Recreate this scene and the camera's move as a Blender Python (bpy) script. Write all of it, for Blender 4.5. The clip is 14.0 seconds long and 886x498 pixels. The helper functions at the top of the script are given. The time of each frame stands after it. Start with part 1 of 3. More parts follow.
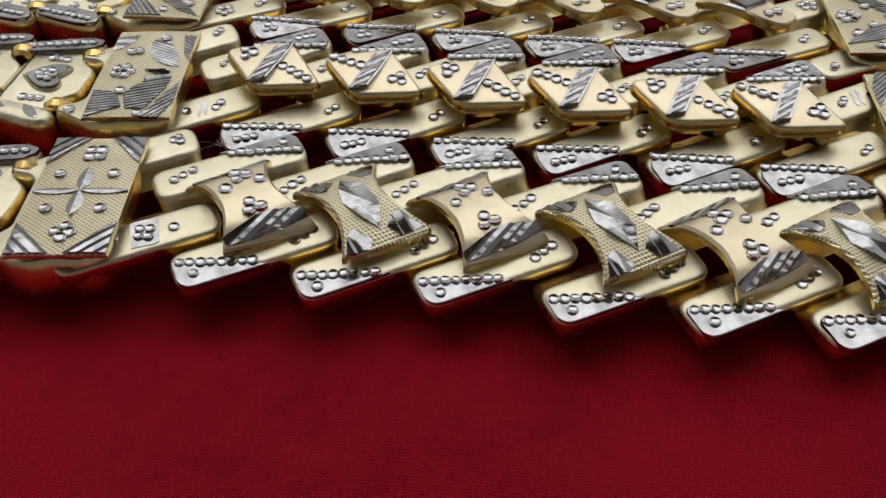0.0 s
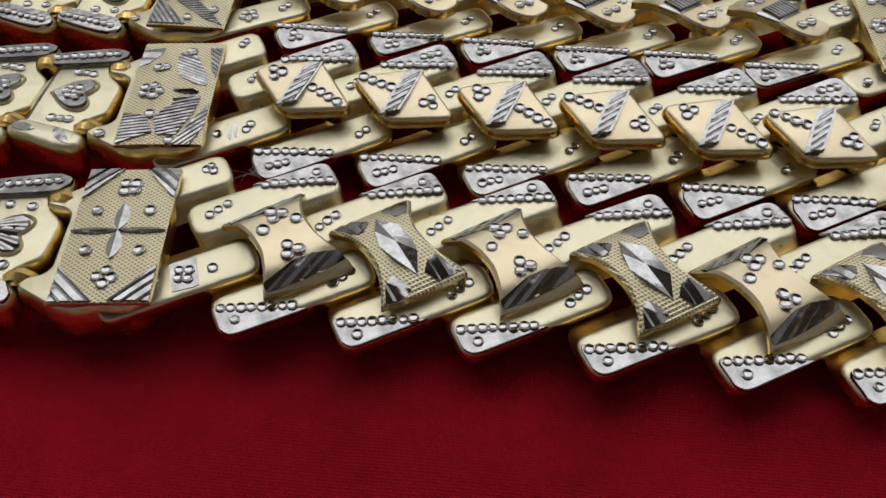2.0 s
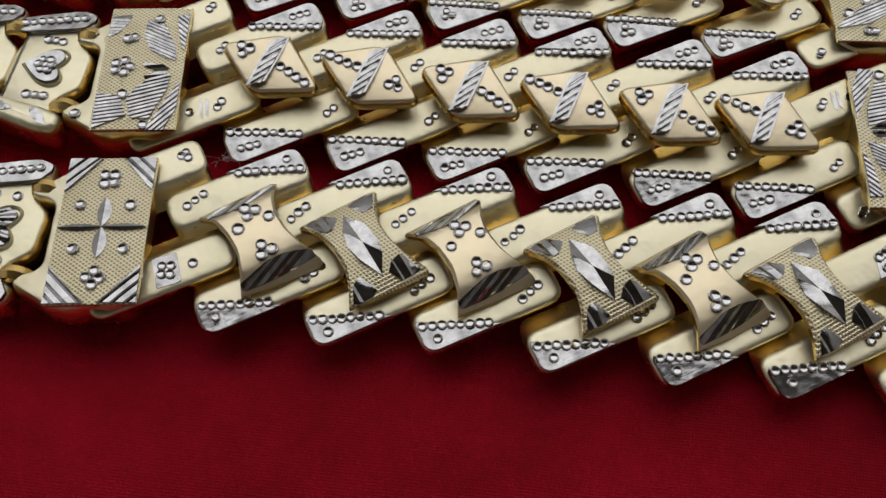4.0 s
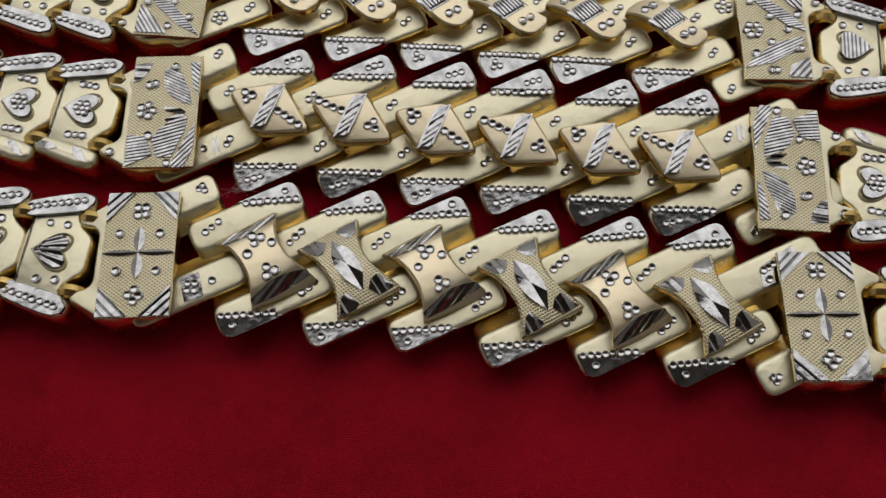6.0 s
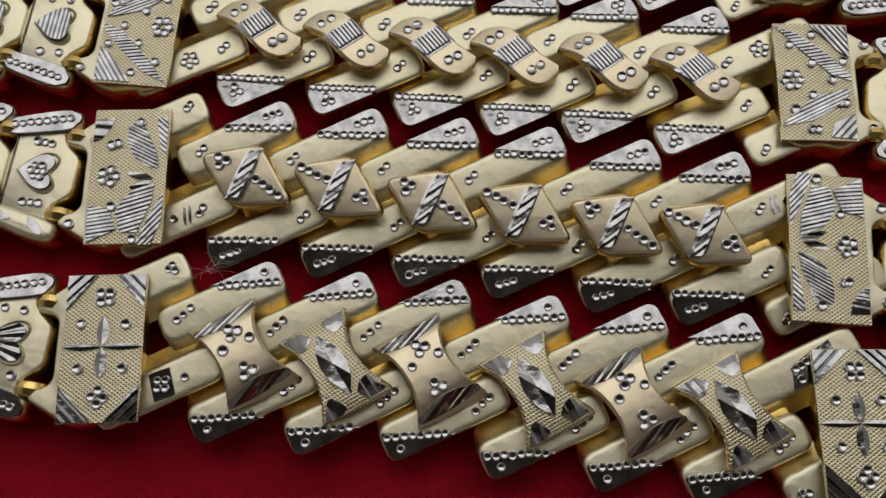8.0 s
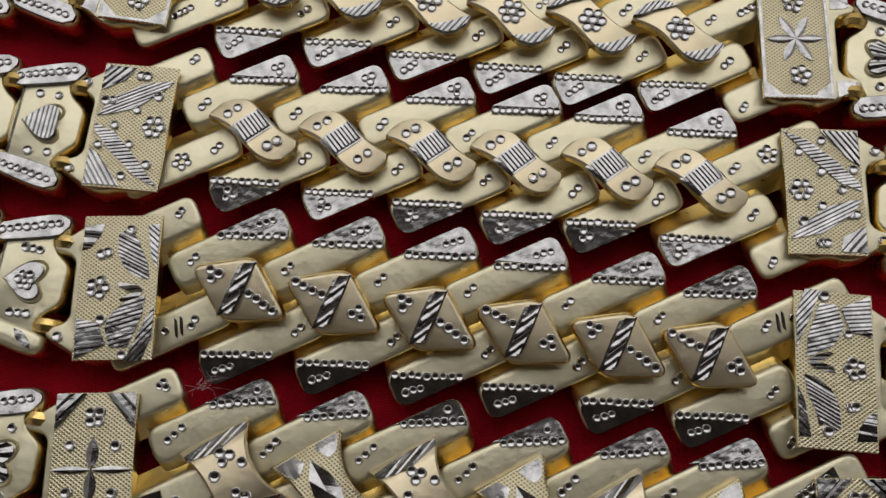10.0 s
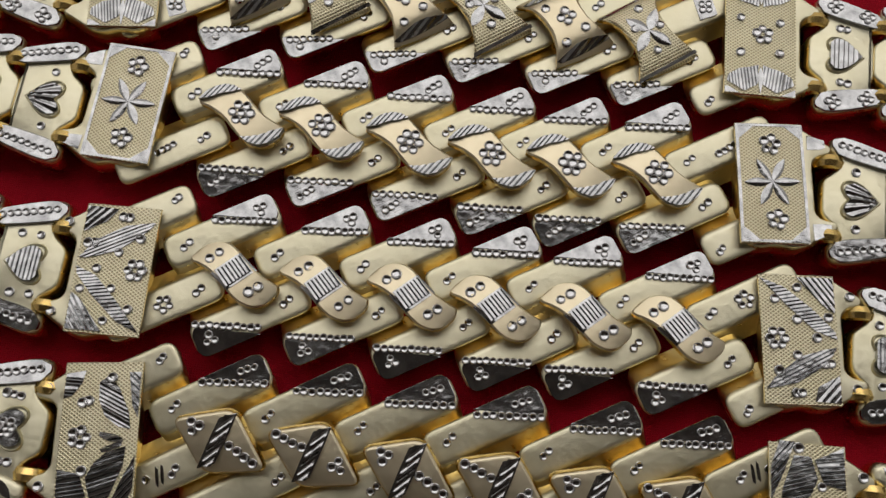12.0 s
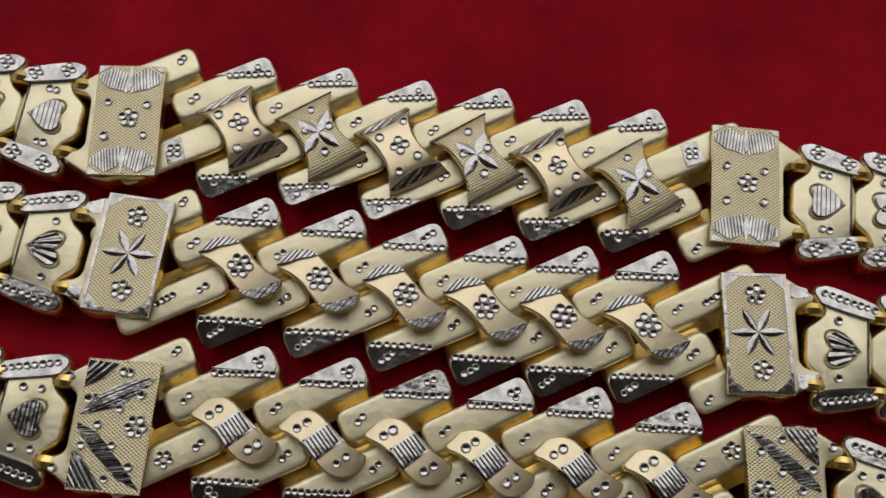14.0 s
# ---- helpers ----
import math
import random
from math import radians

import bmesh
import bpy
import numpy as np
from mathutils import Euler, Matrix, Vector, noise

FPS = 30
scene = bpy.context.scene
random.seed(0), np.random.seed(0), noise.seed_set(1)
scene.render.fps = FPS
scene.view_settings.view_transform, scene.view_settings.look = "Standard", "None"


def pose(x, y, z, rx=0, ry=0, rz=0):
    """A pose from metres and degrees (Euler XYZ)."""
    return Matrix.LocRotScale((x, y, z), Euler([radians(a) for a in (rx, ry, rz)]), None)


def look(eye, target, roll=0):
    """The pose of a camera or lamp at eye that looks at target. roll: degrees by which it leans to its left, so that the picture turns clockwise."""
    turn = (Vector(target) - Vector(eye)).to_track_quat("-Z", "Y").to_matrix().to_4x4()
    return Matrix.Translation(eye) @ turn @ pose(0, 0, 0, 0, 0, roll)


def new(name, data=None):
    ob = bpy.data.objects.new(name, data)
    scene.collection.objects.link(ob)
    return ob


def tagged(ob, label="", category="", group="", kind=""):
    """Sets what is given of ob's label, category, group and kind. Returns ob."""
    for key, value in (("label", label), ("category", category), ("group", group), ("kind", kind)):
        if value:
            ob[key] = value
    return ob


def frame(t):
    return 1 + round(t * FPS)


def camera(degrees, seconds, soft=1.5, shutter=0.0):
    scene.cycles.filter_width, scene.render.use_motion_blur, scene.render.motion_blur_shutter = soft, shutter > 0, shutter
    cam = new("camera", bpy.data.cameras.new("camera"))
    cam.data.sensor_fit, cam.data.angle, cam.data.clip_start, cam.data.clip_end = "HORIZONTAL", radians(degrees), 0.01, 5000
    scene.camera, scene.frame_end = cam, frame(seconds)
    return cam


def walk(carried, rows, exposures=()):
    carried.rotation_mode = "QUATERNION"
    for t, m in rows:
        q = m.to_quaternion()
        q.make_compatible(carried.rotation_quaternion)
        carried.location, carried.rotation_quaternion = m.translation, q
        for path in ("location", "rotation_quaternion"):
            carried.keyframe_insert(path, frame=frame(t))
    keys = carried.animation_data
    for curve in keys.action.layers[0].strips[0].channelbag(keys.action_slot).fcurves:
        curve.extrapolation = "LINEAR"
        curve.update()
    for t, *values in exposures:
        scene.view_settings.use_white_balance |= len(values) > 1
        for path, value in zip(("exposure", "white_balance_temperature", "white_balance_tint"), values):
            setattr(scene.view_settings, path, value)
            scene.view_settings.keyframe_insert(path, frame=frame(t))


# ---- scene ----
cam = camera(50.99, 14.0)
CAMERA = [
    (0, (0.00998, 0.00784, 0.06392), (0.00801, 0.08100, -0.00423), -0.301),
    (0.5, (0.00299, 0.00595, 0.06484), (0.00151, 0.07910, -0.00333), -0.060),
    (1, (0.00776, 0.00693, 0.06835), (0.00489, 0.07869, -0.00123), -0.740),
    (1.5, (0.00717, 0.01014, 0.07130), (0.00526, 0.07988, -0.00035), -0.346),
    (2, (0.00650, 0.01599, 0.07355), (0.00457, 0.08218, -0.00138), -0.388),
    (2.5, (0.00280, 0.02094, 0.07344), (0.00219, 0.08379, -0.00434), 0.426),
    (3, (0.00538, 0.02759, 0.07730), (0.00462, 0.08574, -0.00405), 0.263),
    (3.2, (0.00676, 0.02897, 0.08050), (0.00667, 0.08461, -0.00259), 1.086),
    (5.3, (0.01028, 0.02676, 0.10840), (0.00982, 0.06826, 0.01742), -0.451),
    (5.5, (0.01182, 0.02711, 0.11235), (0.01105, 0.06739, 0.02082), -0.792),
    (6, (0.01312, 0.02968, 0.11773), (0.01266, 0.06923, 0.02588), -0.329),
    (6.5, (0.01168, 0.03294, 0.11834), (0.01104, 0.07132, 0.02600), -0.539),
    (7, (0.01277, 0.04219, 0.11572), (0.01177, 0.07712, 0.02202), -1.150),
    (7.5, (0.01353, 0.04903, 0.11395), (0.01277, 0.08094, 0.01918), -0.867),
    (8, (0.01377, 0.05564, 0.11389), (0.01290, 0.08547, 0.01845), -1.061),
    (8.2, (0.01428, 0.05575, 0.11522), (0.01344, 0.08538, 0.01972), -0.999),
    (10.3, (0.01348, 0.07455, 0.11633), (0.01266, 0.10170, 0.02009), -0.662),
    (10.5, (0.01324, 0.07529, 0.11707), (0.01276, 0.10300, 0.02099), 0.096),
    (11, (0.01304, 0.08087, 0.11996), (0.01311, 0.10809, 0.02373), 1.373),
    (11.5, (0.01232, 0.08455, 0.12117), (0.01241, 0.11214, 0.02505), 1.468),
    (12, (0.01468, 0.09027, 0.12192), (0.01491, 0.11752, 0.02570), 1.650),
    (12.5, (0.01334, 0.09603, 0.12499), (0.01434, 0.12303, 0.02871), 3.025),
    (13, (0.01275, 0.09891, 0.12935), (0.01418, 0.12648, 0.03324), 3.851),
    (13.5, (0.01326, 0.10548, 0.13050), (0.01555, 0.13362, 0.03457), 5.488),
    (14, (0.01260, 0.10788, 0.12987), (0.01470, 0.13602, 0.03393), 5.164),
]
EXPOSURES = [(0.0, -0.03, 6350, 10), (2.0, -0.16, 6380, 10), (3.0, -0.20, 6400, 10), (5.5, -0.25, 6480, 10), (8.0, -0.28, 6540, 10), (11.0, -0.25, 6560, 10), (12.5, -0.22, 6620, 10), (14.0, -0.24, 6720, 10)]
walk(cam, [(t, look(eye, target, roll)) for t, eye, target, roll in CAMERA], EXPOSURES)

# ---------------------------------------------------------------- room light
world = bpy.data.worlds.new("room_air")
scene.world = world
world.use_nodes = True
world.node_tree.nodes["Background"].inputs[0].default_value = (1.0, 0.96, 0.9, 1)
world.node_tree.nodes["Background"].inputs[1].default_value = 0.05

# one broad soft source to the north, added; the actual lamp is unknown
LAMP_POWER = 40.5
lamp_data = bpy.data.lights.new("added_soft_light", "AREA")
lamp_data.shape, lamp_data.size, lamp_data.size_y = "RECTANGLE", 4.2, 2.45
lamp_data.energy, lamp_data.color = LAMP_POWER, (1.0, 0.965, 0.96)
lamp_ob = new("added_soft_light", lamp_data)
lamp_ob.matrix_world = look((0.0, 1.725, 2.50), (0.0, 1.726, 0.0))

MM = 0.001
SIN, COS = math.sin, math.cos


# ---------------------------------------------------------------- materials
def nodes_of(name):
    mat = bpy.data.materials.new(name)
    mat.use_nodes = True
    nt = mat.node_tree
    return mat, nt, nt.nodes["Principled BSDF"]


def put(nt, kind, **values):
    node = nt.nodes.new(kind)
    for key, value in values.items():
        node.inputs[key].default_value = value
    return node


def noise_node(nt, scale, detail=3.0, rough=0.6, vector=None):
    n = put(nt, "ShaderNodeTexNoise", Scale=scale, Detail=detail, Roughness=rough)
    nt.links.new(vector or nt.nodes["Texture Coordinate"].outputs["Object"], n.inputs["Vector"])
    return n


def ramp_node(nt, source, stops):
    r = nt.nodes.new("ShaderNodeValToRGB")
    while len(r.color_ramp.elements) < len(stops):
        r.color_ramp.elements.new(0.5)
    for e, (at, col) in zip(r.color_ramp.elements, stops):
        e.position, e.color = at, (*col, 1)
    nt.links.new(source, r.inputs[0])
    return r


def range_node(nt, source, low, high):
    r = nt.nodes.new("ShaderNodeMapRange")
    r.inputs["To Min"].default_value, r.inputs["To Max"].default_value = low, high
    nt.links.new(source, r.inputs["Value"])
    return r


def bump_node(nt, height, strength, distance, onto=None):
    b = put(nt, "ShaderNodeBump", Strength=strength, Distance=distance)
    nt.links.new(height, b.inputs["Height"])
    if onto:
        nt.links.new(onto.outputs[0], b.inputs["Normal"])
    return b


def metal(name, dark, light, rough_low, rough_high, tone_scale, grain_scale, grain, scratches=0.0, dents=0.0):
    """A metal with soft mottling in colour and gloss, a fine grain and, where asked, brushed scratches."""
    mat, nt, bsdf = nodes_of(name)
    nt.nodes.new("ShaderNodeTexCoord").name = "Texture Coordinate"
    bsdf.inputs["Metallic"].default_value = 1.0
    tone = noise_node(nt, tone_scale, 4.0)
    nt.links.new(ramp_node(nt, tone.outputs["Fac"], ((0.3, dark), (0.7, light))).outputs[0], bsdf.inputs["Base Color"])
    patch = noise_node(nt, tone_scale * 2.3, 5.0)
    nt.links.new(range_node(nt, patch.outputs["Fac"], rough_low, rough_high).outputs[0], bsdf.inputs["Roughness"])
    fine = noise_node(nt, grain_scale, 2.0)
    b = bump_node(nt, fine.outputs["Fac"], grain, 0.0001)
    if dents:
        b = bump_node(nt, noise_node(nt, 330.0, 2.0).outputs["Fac"], dents, 0.001, b)
    if scratches:
        mapping = nt.nodes.new("ShaderNodeMapping")
        mapping.inputs["Scale"].default_value = (300.0, 2600.0, 300.0)
        mapping.inputs["Rotation"].default_value = (0, 0, 0.9)
        nt.links.new(nt.nodes["Texture Coordinate"].outputs["Object"], mapping.inputs[0])
        lines = put(nt, "ShaderNodeTexNoise", Scale=1.0, Detail=3.0)
        nt.links.new(mapping.outputs[0], lines.inputs["Vector"])
        b = bump_node(nt, lines.outputs["Fac"], scratches, 0.0001, b)
    nt.links.new(b.outputs[0], bsdf.inputs["Normal"])
    return mat


SATIN = metal("satin_gold", (0.635, 0.60, 0.42), (0.755, 0.725, 0.56), 0.37, 0.50, 120.0, 9000.0, 0.22, 0.0, 0.17)
TILE_GOLD = metal("warm_satin_gold", (0.65, 0.57, 0.39), (0.73, 0.66, 0.485), 0.34, 0.46, 120.0, 9000.0, 0.22, 0.0, 0.12)
POLISHED = metal("polished_gold", (0.78, 0.54, 0.17), (0.86, 0.66, 0.27), 0.2, 0.32, 200.0, 4000.0, 0.12, 0.0, 0.15)
FLANK = metal("brushed_gold", (0.79, 0.62, 0.27), (0.87, 0.74, 0.39), 0.22, 0.36, 200.0, 5000.0, 0.2, 0.0, 0.2)
# the wide grey range puts patches of glare and dark reflection into the colour
SILVER = metal("cut_rhodium", (0.23, 0.235, 0.24), (0.48, 0.49, 0.495), 0.08, 0.20, 420.0, 5000.0, 0.05, 0.12, 0.15)
BRIGHT = metal("bright_cut", (0.40, 0.405, 0.41), (0.53, 0.54, 0.55), 0.08, 0.16, 500.0, 5000.0, 0.02)


def knurled_gold():
    mat, nt, bsdf = nodes_of("knurled_gold")
    tc = nt.nodes.new("ShaderNodeTexCoord")
    tc.name = "Texture Coordinate"
    bsdf.inputs["Metallic"].default_value = 1.0
    sep = nt.nodes.new("ShaderNodeSeparateXYZ")
    nt.links.new(tc.outputs["Object"], sep.inputs[0])

    def math_node(op, a, b=None):
        n = nt.nodes.new("ShaderNodeMath")
        n.operation = op
        for k, v in enumerate((a, b)):
            if v is None:
                continue
            if isinstance(v, (int, float)):
                n.inputs[k].default_value = v
            else:
                nt.links.new(v, n.inputs[k])
        return n.outputs[0]

    x, y = sep.outputs[0], sep.outputs[1]
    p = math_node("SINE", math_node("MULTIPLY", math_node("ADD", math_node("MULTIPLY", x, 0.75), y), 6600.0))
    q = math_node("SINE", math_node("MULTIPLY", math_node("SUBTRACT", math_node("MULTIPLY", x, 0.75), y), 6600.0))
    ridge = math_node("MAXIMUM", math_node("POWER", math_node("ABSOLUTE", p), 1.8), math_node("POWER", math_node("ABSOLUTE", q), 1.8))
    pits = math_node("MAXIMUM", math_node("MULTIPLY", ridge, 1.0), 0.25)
    tone = noise_node(nt, 150.0, 4.0)
    gold = ramp_node(nt, tone.outputs["Fac"], ((0.3, (0.80, 0.74, 0.51)), (0.7, (0.88, 0.83, 0.62))))
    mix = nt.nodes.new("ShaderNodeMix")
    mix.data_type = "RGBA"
    # shade between the ridges, put into the base colour of the pits
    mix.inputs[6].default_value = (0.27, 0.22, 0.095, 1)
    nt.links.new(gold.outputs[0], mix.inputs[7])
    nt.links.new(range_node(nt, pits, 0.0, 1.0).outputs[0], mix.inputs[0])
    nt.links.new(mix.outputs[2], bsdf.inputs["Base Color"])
    bsdf.inputs["Roughness"].default_value = 0.3
    fine = noise_node(nt, 6000.0, 2.0)
    b = bump_node(nt, fine.outputs["Fac"], 0.2, 0.0001)
    b = bump_node(nt, pits, 0.7, 0.00013, b)
    nt.links.new(b.outputs[0], bsdf.inputs["Normal"])
    return mat


KNURL = knurled_gold()


def cloth_material():
    mat, nt, bsdf = nodes_of("red_cloth")
    tc = nt.nodes.new("ShaderNodeTexCoord")
    tc.name = "Texture Coordinate"
    tint = noise_node(nt, 45.0, 6.0, 0.7)
    nt.links.new(ramp_node(nt, tint.outputs["Fac"], ((0.3, (0.215, 0.0026, 0.0095)), (0.7, (0.375, 0.0048, 0.018)))).outputs[0], bsdf.inputs["Base Color"])
    bsdf.inputs["Roughness"].default_value = 0.95
    bsdf.inputs["Specular IOR Level"].default_value = 0.12
    b = None
    for turn in (0.1, 0.1 + math.pi / 2):
        mapping = nt.nodes.new("ShaderNodeMapping")
        mapping.inputs["Rotation"].default_value = (0, 0, turn)
        nt.links.new(tc.outputs["Object"], mapping.inputs[0])
        thread = put(nt, "ShaderNodeTexWave", Scale=1000.0, Distortion=2.2, Detail=2.0)
        thread.inputs["Detail Scale"].default_value = 3.0
        nt.links.new(mapping.outputs[0], thread.inputs["Vector"])
        b = bump_node(nt, thread.outputs["Fac"], 0.38, 0.0002, b)
    fuzz = noise_node(nt, 1500.0, 4.0)
    b = bump_node(nt, fuzz.outputs["Fac"], 0.15, 0.0002, b)
    nt.links.new(b.outputs[0], bsdf.inputs["Normal"])
    return mat


def plaster(name, dark, light, scale):
    mat, nt, bsdf = nodes_of(name)
    nt.nodes.new("ShaderNodeTexCoord").name = "Texture Coordinate"
    n = noise_node(nt, scale, 6.0)
    nt.links.new(ramp_node(nt, n.outputs["Fac"], ((0.3, dark), (0.7, light))).outputs[0], bsdf.inputs["Base Color"])
    bsdf.inputs["Roughness"].default_value = 0.8
    nt.links.new(bump_node(nt, n.outputs["Fac"], 0.2, 0.002).outputs[0], bsdf.inputs["Normal"])
    return mat


CLOTH = cloth_material()
# walls and floor are unseen; pale tones bounce fill into gaps and reflections
WALL = plaster("wall_paint", (0.82, 0.81, 0.79), (0.88, 0.87, 0.85), 3.0)
GREY = plaster("side_wall_fill", (0.80, 0.79, 0.77), (0.86, 0.85, 0.83), 3.0)
# unseen ceiling, kept dark so that south-leaning silver reflects something dark
CEILING = plaster("dark_reflected_ceiling", (0.14, 0.122, 0.106), (0.19, 0.165, 0.144), 3.0)
# added south wall, pale enough to fill south-facing flanks and gaps
SOUTH = plaster("south_wall_fill", (0.48, 0.45, 0.41), (0.56, 0.53, 0.49), 3.0)
FLOOR = plaster("floor_fill", (0.28, 0.265, 0.25), (0.36, 0.345, 0.33), 5.0)
# faint glow for the face of the added light panel
panel_mat, panel_nt, panel_bsdf = nodes_of("added_panel_glow")
panel_bsdf.inputs["Emission Color"].default_value = (1.0, 0.97, 0.92, 1)
panel_bsdf.inputs["Emission Strength"].default_value = 0.4
panel_bsdf.inputs["Base Color"].default_value = (0.8, 0.8, 0.8, 1)


# ---------------------------------------------------------------- mesh helpers (millimetres in, metres out)
def rot(pts, degrees, dx=0.0, dy=0.0):
    c, s = COS(radians(degrees)), SIN(radians(degrees))
    return [(c * x - s * y + dx, s * x + c * y + dy) for x, y in pts]


def rounded(pts, r, seg=4):
    """A polygon with its corners rounded off."""
    out, n = [], len(pts)
    for i in range(n):
        p, a, b = Vector(pts[i]), Vector(pts[i - 1]), Vector(pts[(i + 1) % n])
        ri = min(r, (a - p).length * 0.45, (b - p).length * 0.45)
        u, v = p + (a - p).normalized() * ri, p + (b - p).normalized() * ri
        for k in range(seg + 1):
            t = k / seg
            out.append(tuple((1 - t) ** 2 * u + 2 * t * (1 - t) * p + t * t * v))
    return out


def inset(pts, d):
    """Moves a counter-clockwise outline inwards by d."""
    n, out = len(pts), []
    for i in range(n):
        a, b = Vector(pts[i - 1]), Vector(pts[(i + 1) % n])
        t = (b - a)
        t = t.normalized() if t.length > 1e-6 else Vector((1, 0))
        out.append((pts[i][0] - t.y * d, pts[i][1] + t.x * d))
    return out


def mesh_of(name, verts, faces, mats, slots=None, smooth=None):
    me = bpy.data.meshes.new(name)
    me.from_pydata([(x * MM, y * MM, z * MM) for x, y, z in verts], [], faces)
    for m in mats:
        me.materials.append(m)
    if slots:
        me.polygons.foreach_set("material_index", slots)
    if smooth is not None:
        me.polygons.foreach_set("use_smooth", smooth)
    bm = bmesh.new()
    bm.from_mesh(me)
    bmesh.ops.recalc_face_normals(bm, faces=bm.faces)
    bm.to_mesh(me)
    bm.free()
    me.set_sharp_from_angle(angle=radians(34))
    me.update()
    return me


def loft(name, rings, mats, slots):
    """Rings of equal length joined by walls, the first and last filled. slots: a material for the cap and each wall."""
    n, verts, faces, sl, sm = len(rings[0]), [], [], [], []
    for ring in rings:
        verts += ring
    faces.append(list(range(n)))
    sl.append(slots[0])
    sm.append(False)
    for k in range(len(rings) - 1):
        for i in range(n):
            j = (i + 1) % n
            faces.append((k * n + i, k * n + j, (k + 1) * n + j, (k + 1) * n + i))
            sl.append(slots[k + 1])
            sm.append(True)
    faces.append(list(range((len(rings) - 1) * n, len(rings) * n)))
    sl.append(slots[-1])
    sm.append(False)
    return mesh_of(name, verts, faces, mats, sl, sm)


def cross_range(poly, s):
    """The lowest and highest y of an outline on the line x = s."""
    ys = []
    for i in range(len(poly)):
        (x0, y0), (x1, y1) = poly[i - 1], poly[i]
        if (x0 - s) * (x1 - s) <= 0 and abs(x1 - x0) > 1e-9:
            ys.append(y0 + (y1 - y0) * (s - x0) / (x1 - x0))
    return (min(ys), max(ys)) if ys else (0, 0)


def slab(name, poly, turn, height, thick, mats, steps=14, across=6, edge=0.0, ridge=None, shift=0.0):
    """A curved plate over an outline: height(x, y) gives its top. turn: the way along which it is cut into strips, in degrees.
    ridge: (pitch, depth) of grooves across that way, saw-toothed, or narrow slots where the depth is negative. edge: the rounding of its rim."""
    flat = rot(poly, -turn)
    s0, s1 = min(p[0] for p in flat), max(p[0] for p in flat)
    e = (s1 - s0) * 0.004
    if ridge:
        pitch, depth = ridge
        ss, saw = [s0 + e], [0.0]
        cuts = random.Random(int(s1 * 1000) + int(turn * 7))
        s = s0 + e
        while s + pitch * 1.15 < s1 - e:
            wide = pitch * cuts.uniform(0.85, 1.15)
            if depth < 0:
                deep = cuts.uniform(0.7, 1.1)
                ss += [s + wide * cuts.uniform(0.5, 0.62), s + wide * 0.8, s + wide]
                saw += [0.0, depth * deep, 0.0]
            else:
                ss += [s + wide * cuts.uniform(0.60, 0.75), s + wide]
                saw += [depth * cuts.uniform(0.6, 1.25), 0.0]
            s += wide
        ss.append(s1 - e)
        saw.append(0.0)
        if depth < 0:
            saw = [v - depth for v in saw]
    else:
        ss = [s0 + e + (s1 - s0 - 2 * e) * k / steps for k in range(steps + 1)]
        if edge:
            ss = sorted(ss + [s0 + e + edge * 0.4, s0 + e + edge, s1 - e - edge, s1 - e - edge * 0.4])
        saw = [0.0] * len(ss)
    fr = [k / across for k in range(across + 1)]
    cols = across + 1 + (2 if edge else 0)
    verts, under = [], []
    for s, dz in zip(ss, saw):
        lo, hi = cross_range(flat, s)
        ys = [lo + (hi - lo) * f for f in fr]
        if edge:
            b = min(edge, (hi - lo) * 0.2)
            ys = sorted(ys + [lo + b, hi - b])
        end = min(s - s0, s1 - s)
        for y in ys:
            x2, y2 = rot([(s, y)], turn)[0]
            z = height(x2, y2) + dz + shift
            low = z - dz - thick
            if edge:
                gap = min(end, y - lo, hi - y)
                if gap < edge:
                    z -= edge * (1 - math.sqrt(max(0.0, 1 - (1 - gap / edge) ** 2)))
            verts.append((x2, y2, z))
            under.append((x2, y2, low))
    rows, top = len(ss), len(verts)
    verts += under
    faces, sl, sm = [], [], []
    for r in range(rows - 1):
        for c in range(cols - 1):
            a = r * cols + c
            faces.append((a, a + 1, a + cols + 1, a + cols))
            sl.append(0)
            sm.append(not ridge)
            faces.append((top + a, top + a + cols, top + a + cols + 1, top + a + 1))
            sl.append(len(mats) - 1)
            sm.append(False)
    rim = [c for c in range(cols)] + [r * cols + cols - 1 for r in range(1, rows)]
    rim += [(rows - 1) * cols + c for c in range(cols - 2, -1, -1)] + [r * cols for r in range(rows - 2, 0, -1)]
    for a, b in zip(rim, rim[1:] + rim[:1]):
        faces.append((a, b, top + b, top + a))
        sl.append(len(mats) - 1)
        sm.append(False)
    return mesh_of(name, verts, faces, mats, sl, sm)


def level(z):
    return lambda x, y: z


def tilted(z, ax, ay):
    return lambda x, y: z + ax * x + ay * y


def part(name, me, parent, m=None, label=""):
    ob = new(name, me)
    ob.parent = parent
    ob.matrix_basis = m or Matrix()
    if label:
        ob["label"] = label
    return ob


def at(x, y, z=0.0, turn=0.0):
    return pose(x * MM, y * MM, z * MM, 0, 0, turn)


# ---------------------------------------------------------------- the room shell, unseen and added
def box(name, lo, hi, mat):
    bm = bmesh.new()
    bmesh.ops.create_cube(bm, size=1.0)
    bmesh.ops.scale(bm, vec=[b - a for a, b in zip(lo, hi)], verts=bm.verts)
    bmesh.ops.translate(bm, vec=[(a + b) / 2 for a, b in zip(lo, hi)], verts=bm.verts)
    me = bpy.data.meshes.new(name)
    bm.to_mesh(me)
    bm.free()
    me.materials.append(mat)
    return new(name, me)


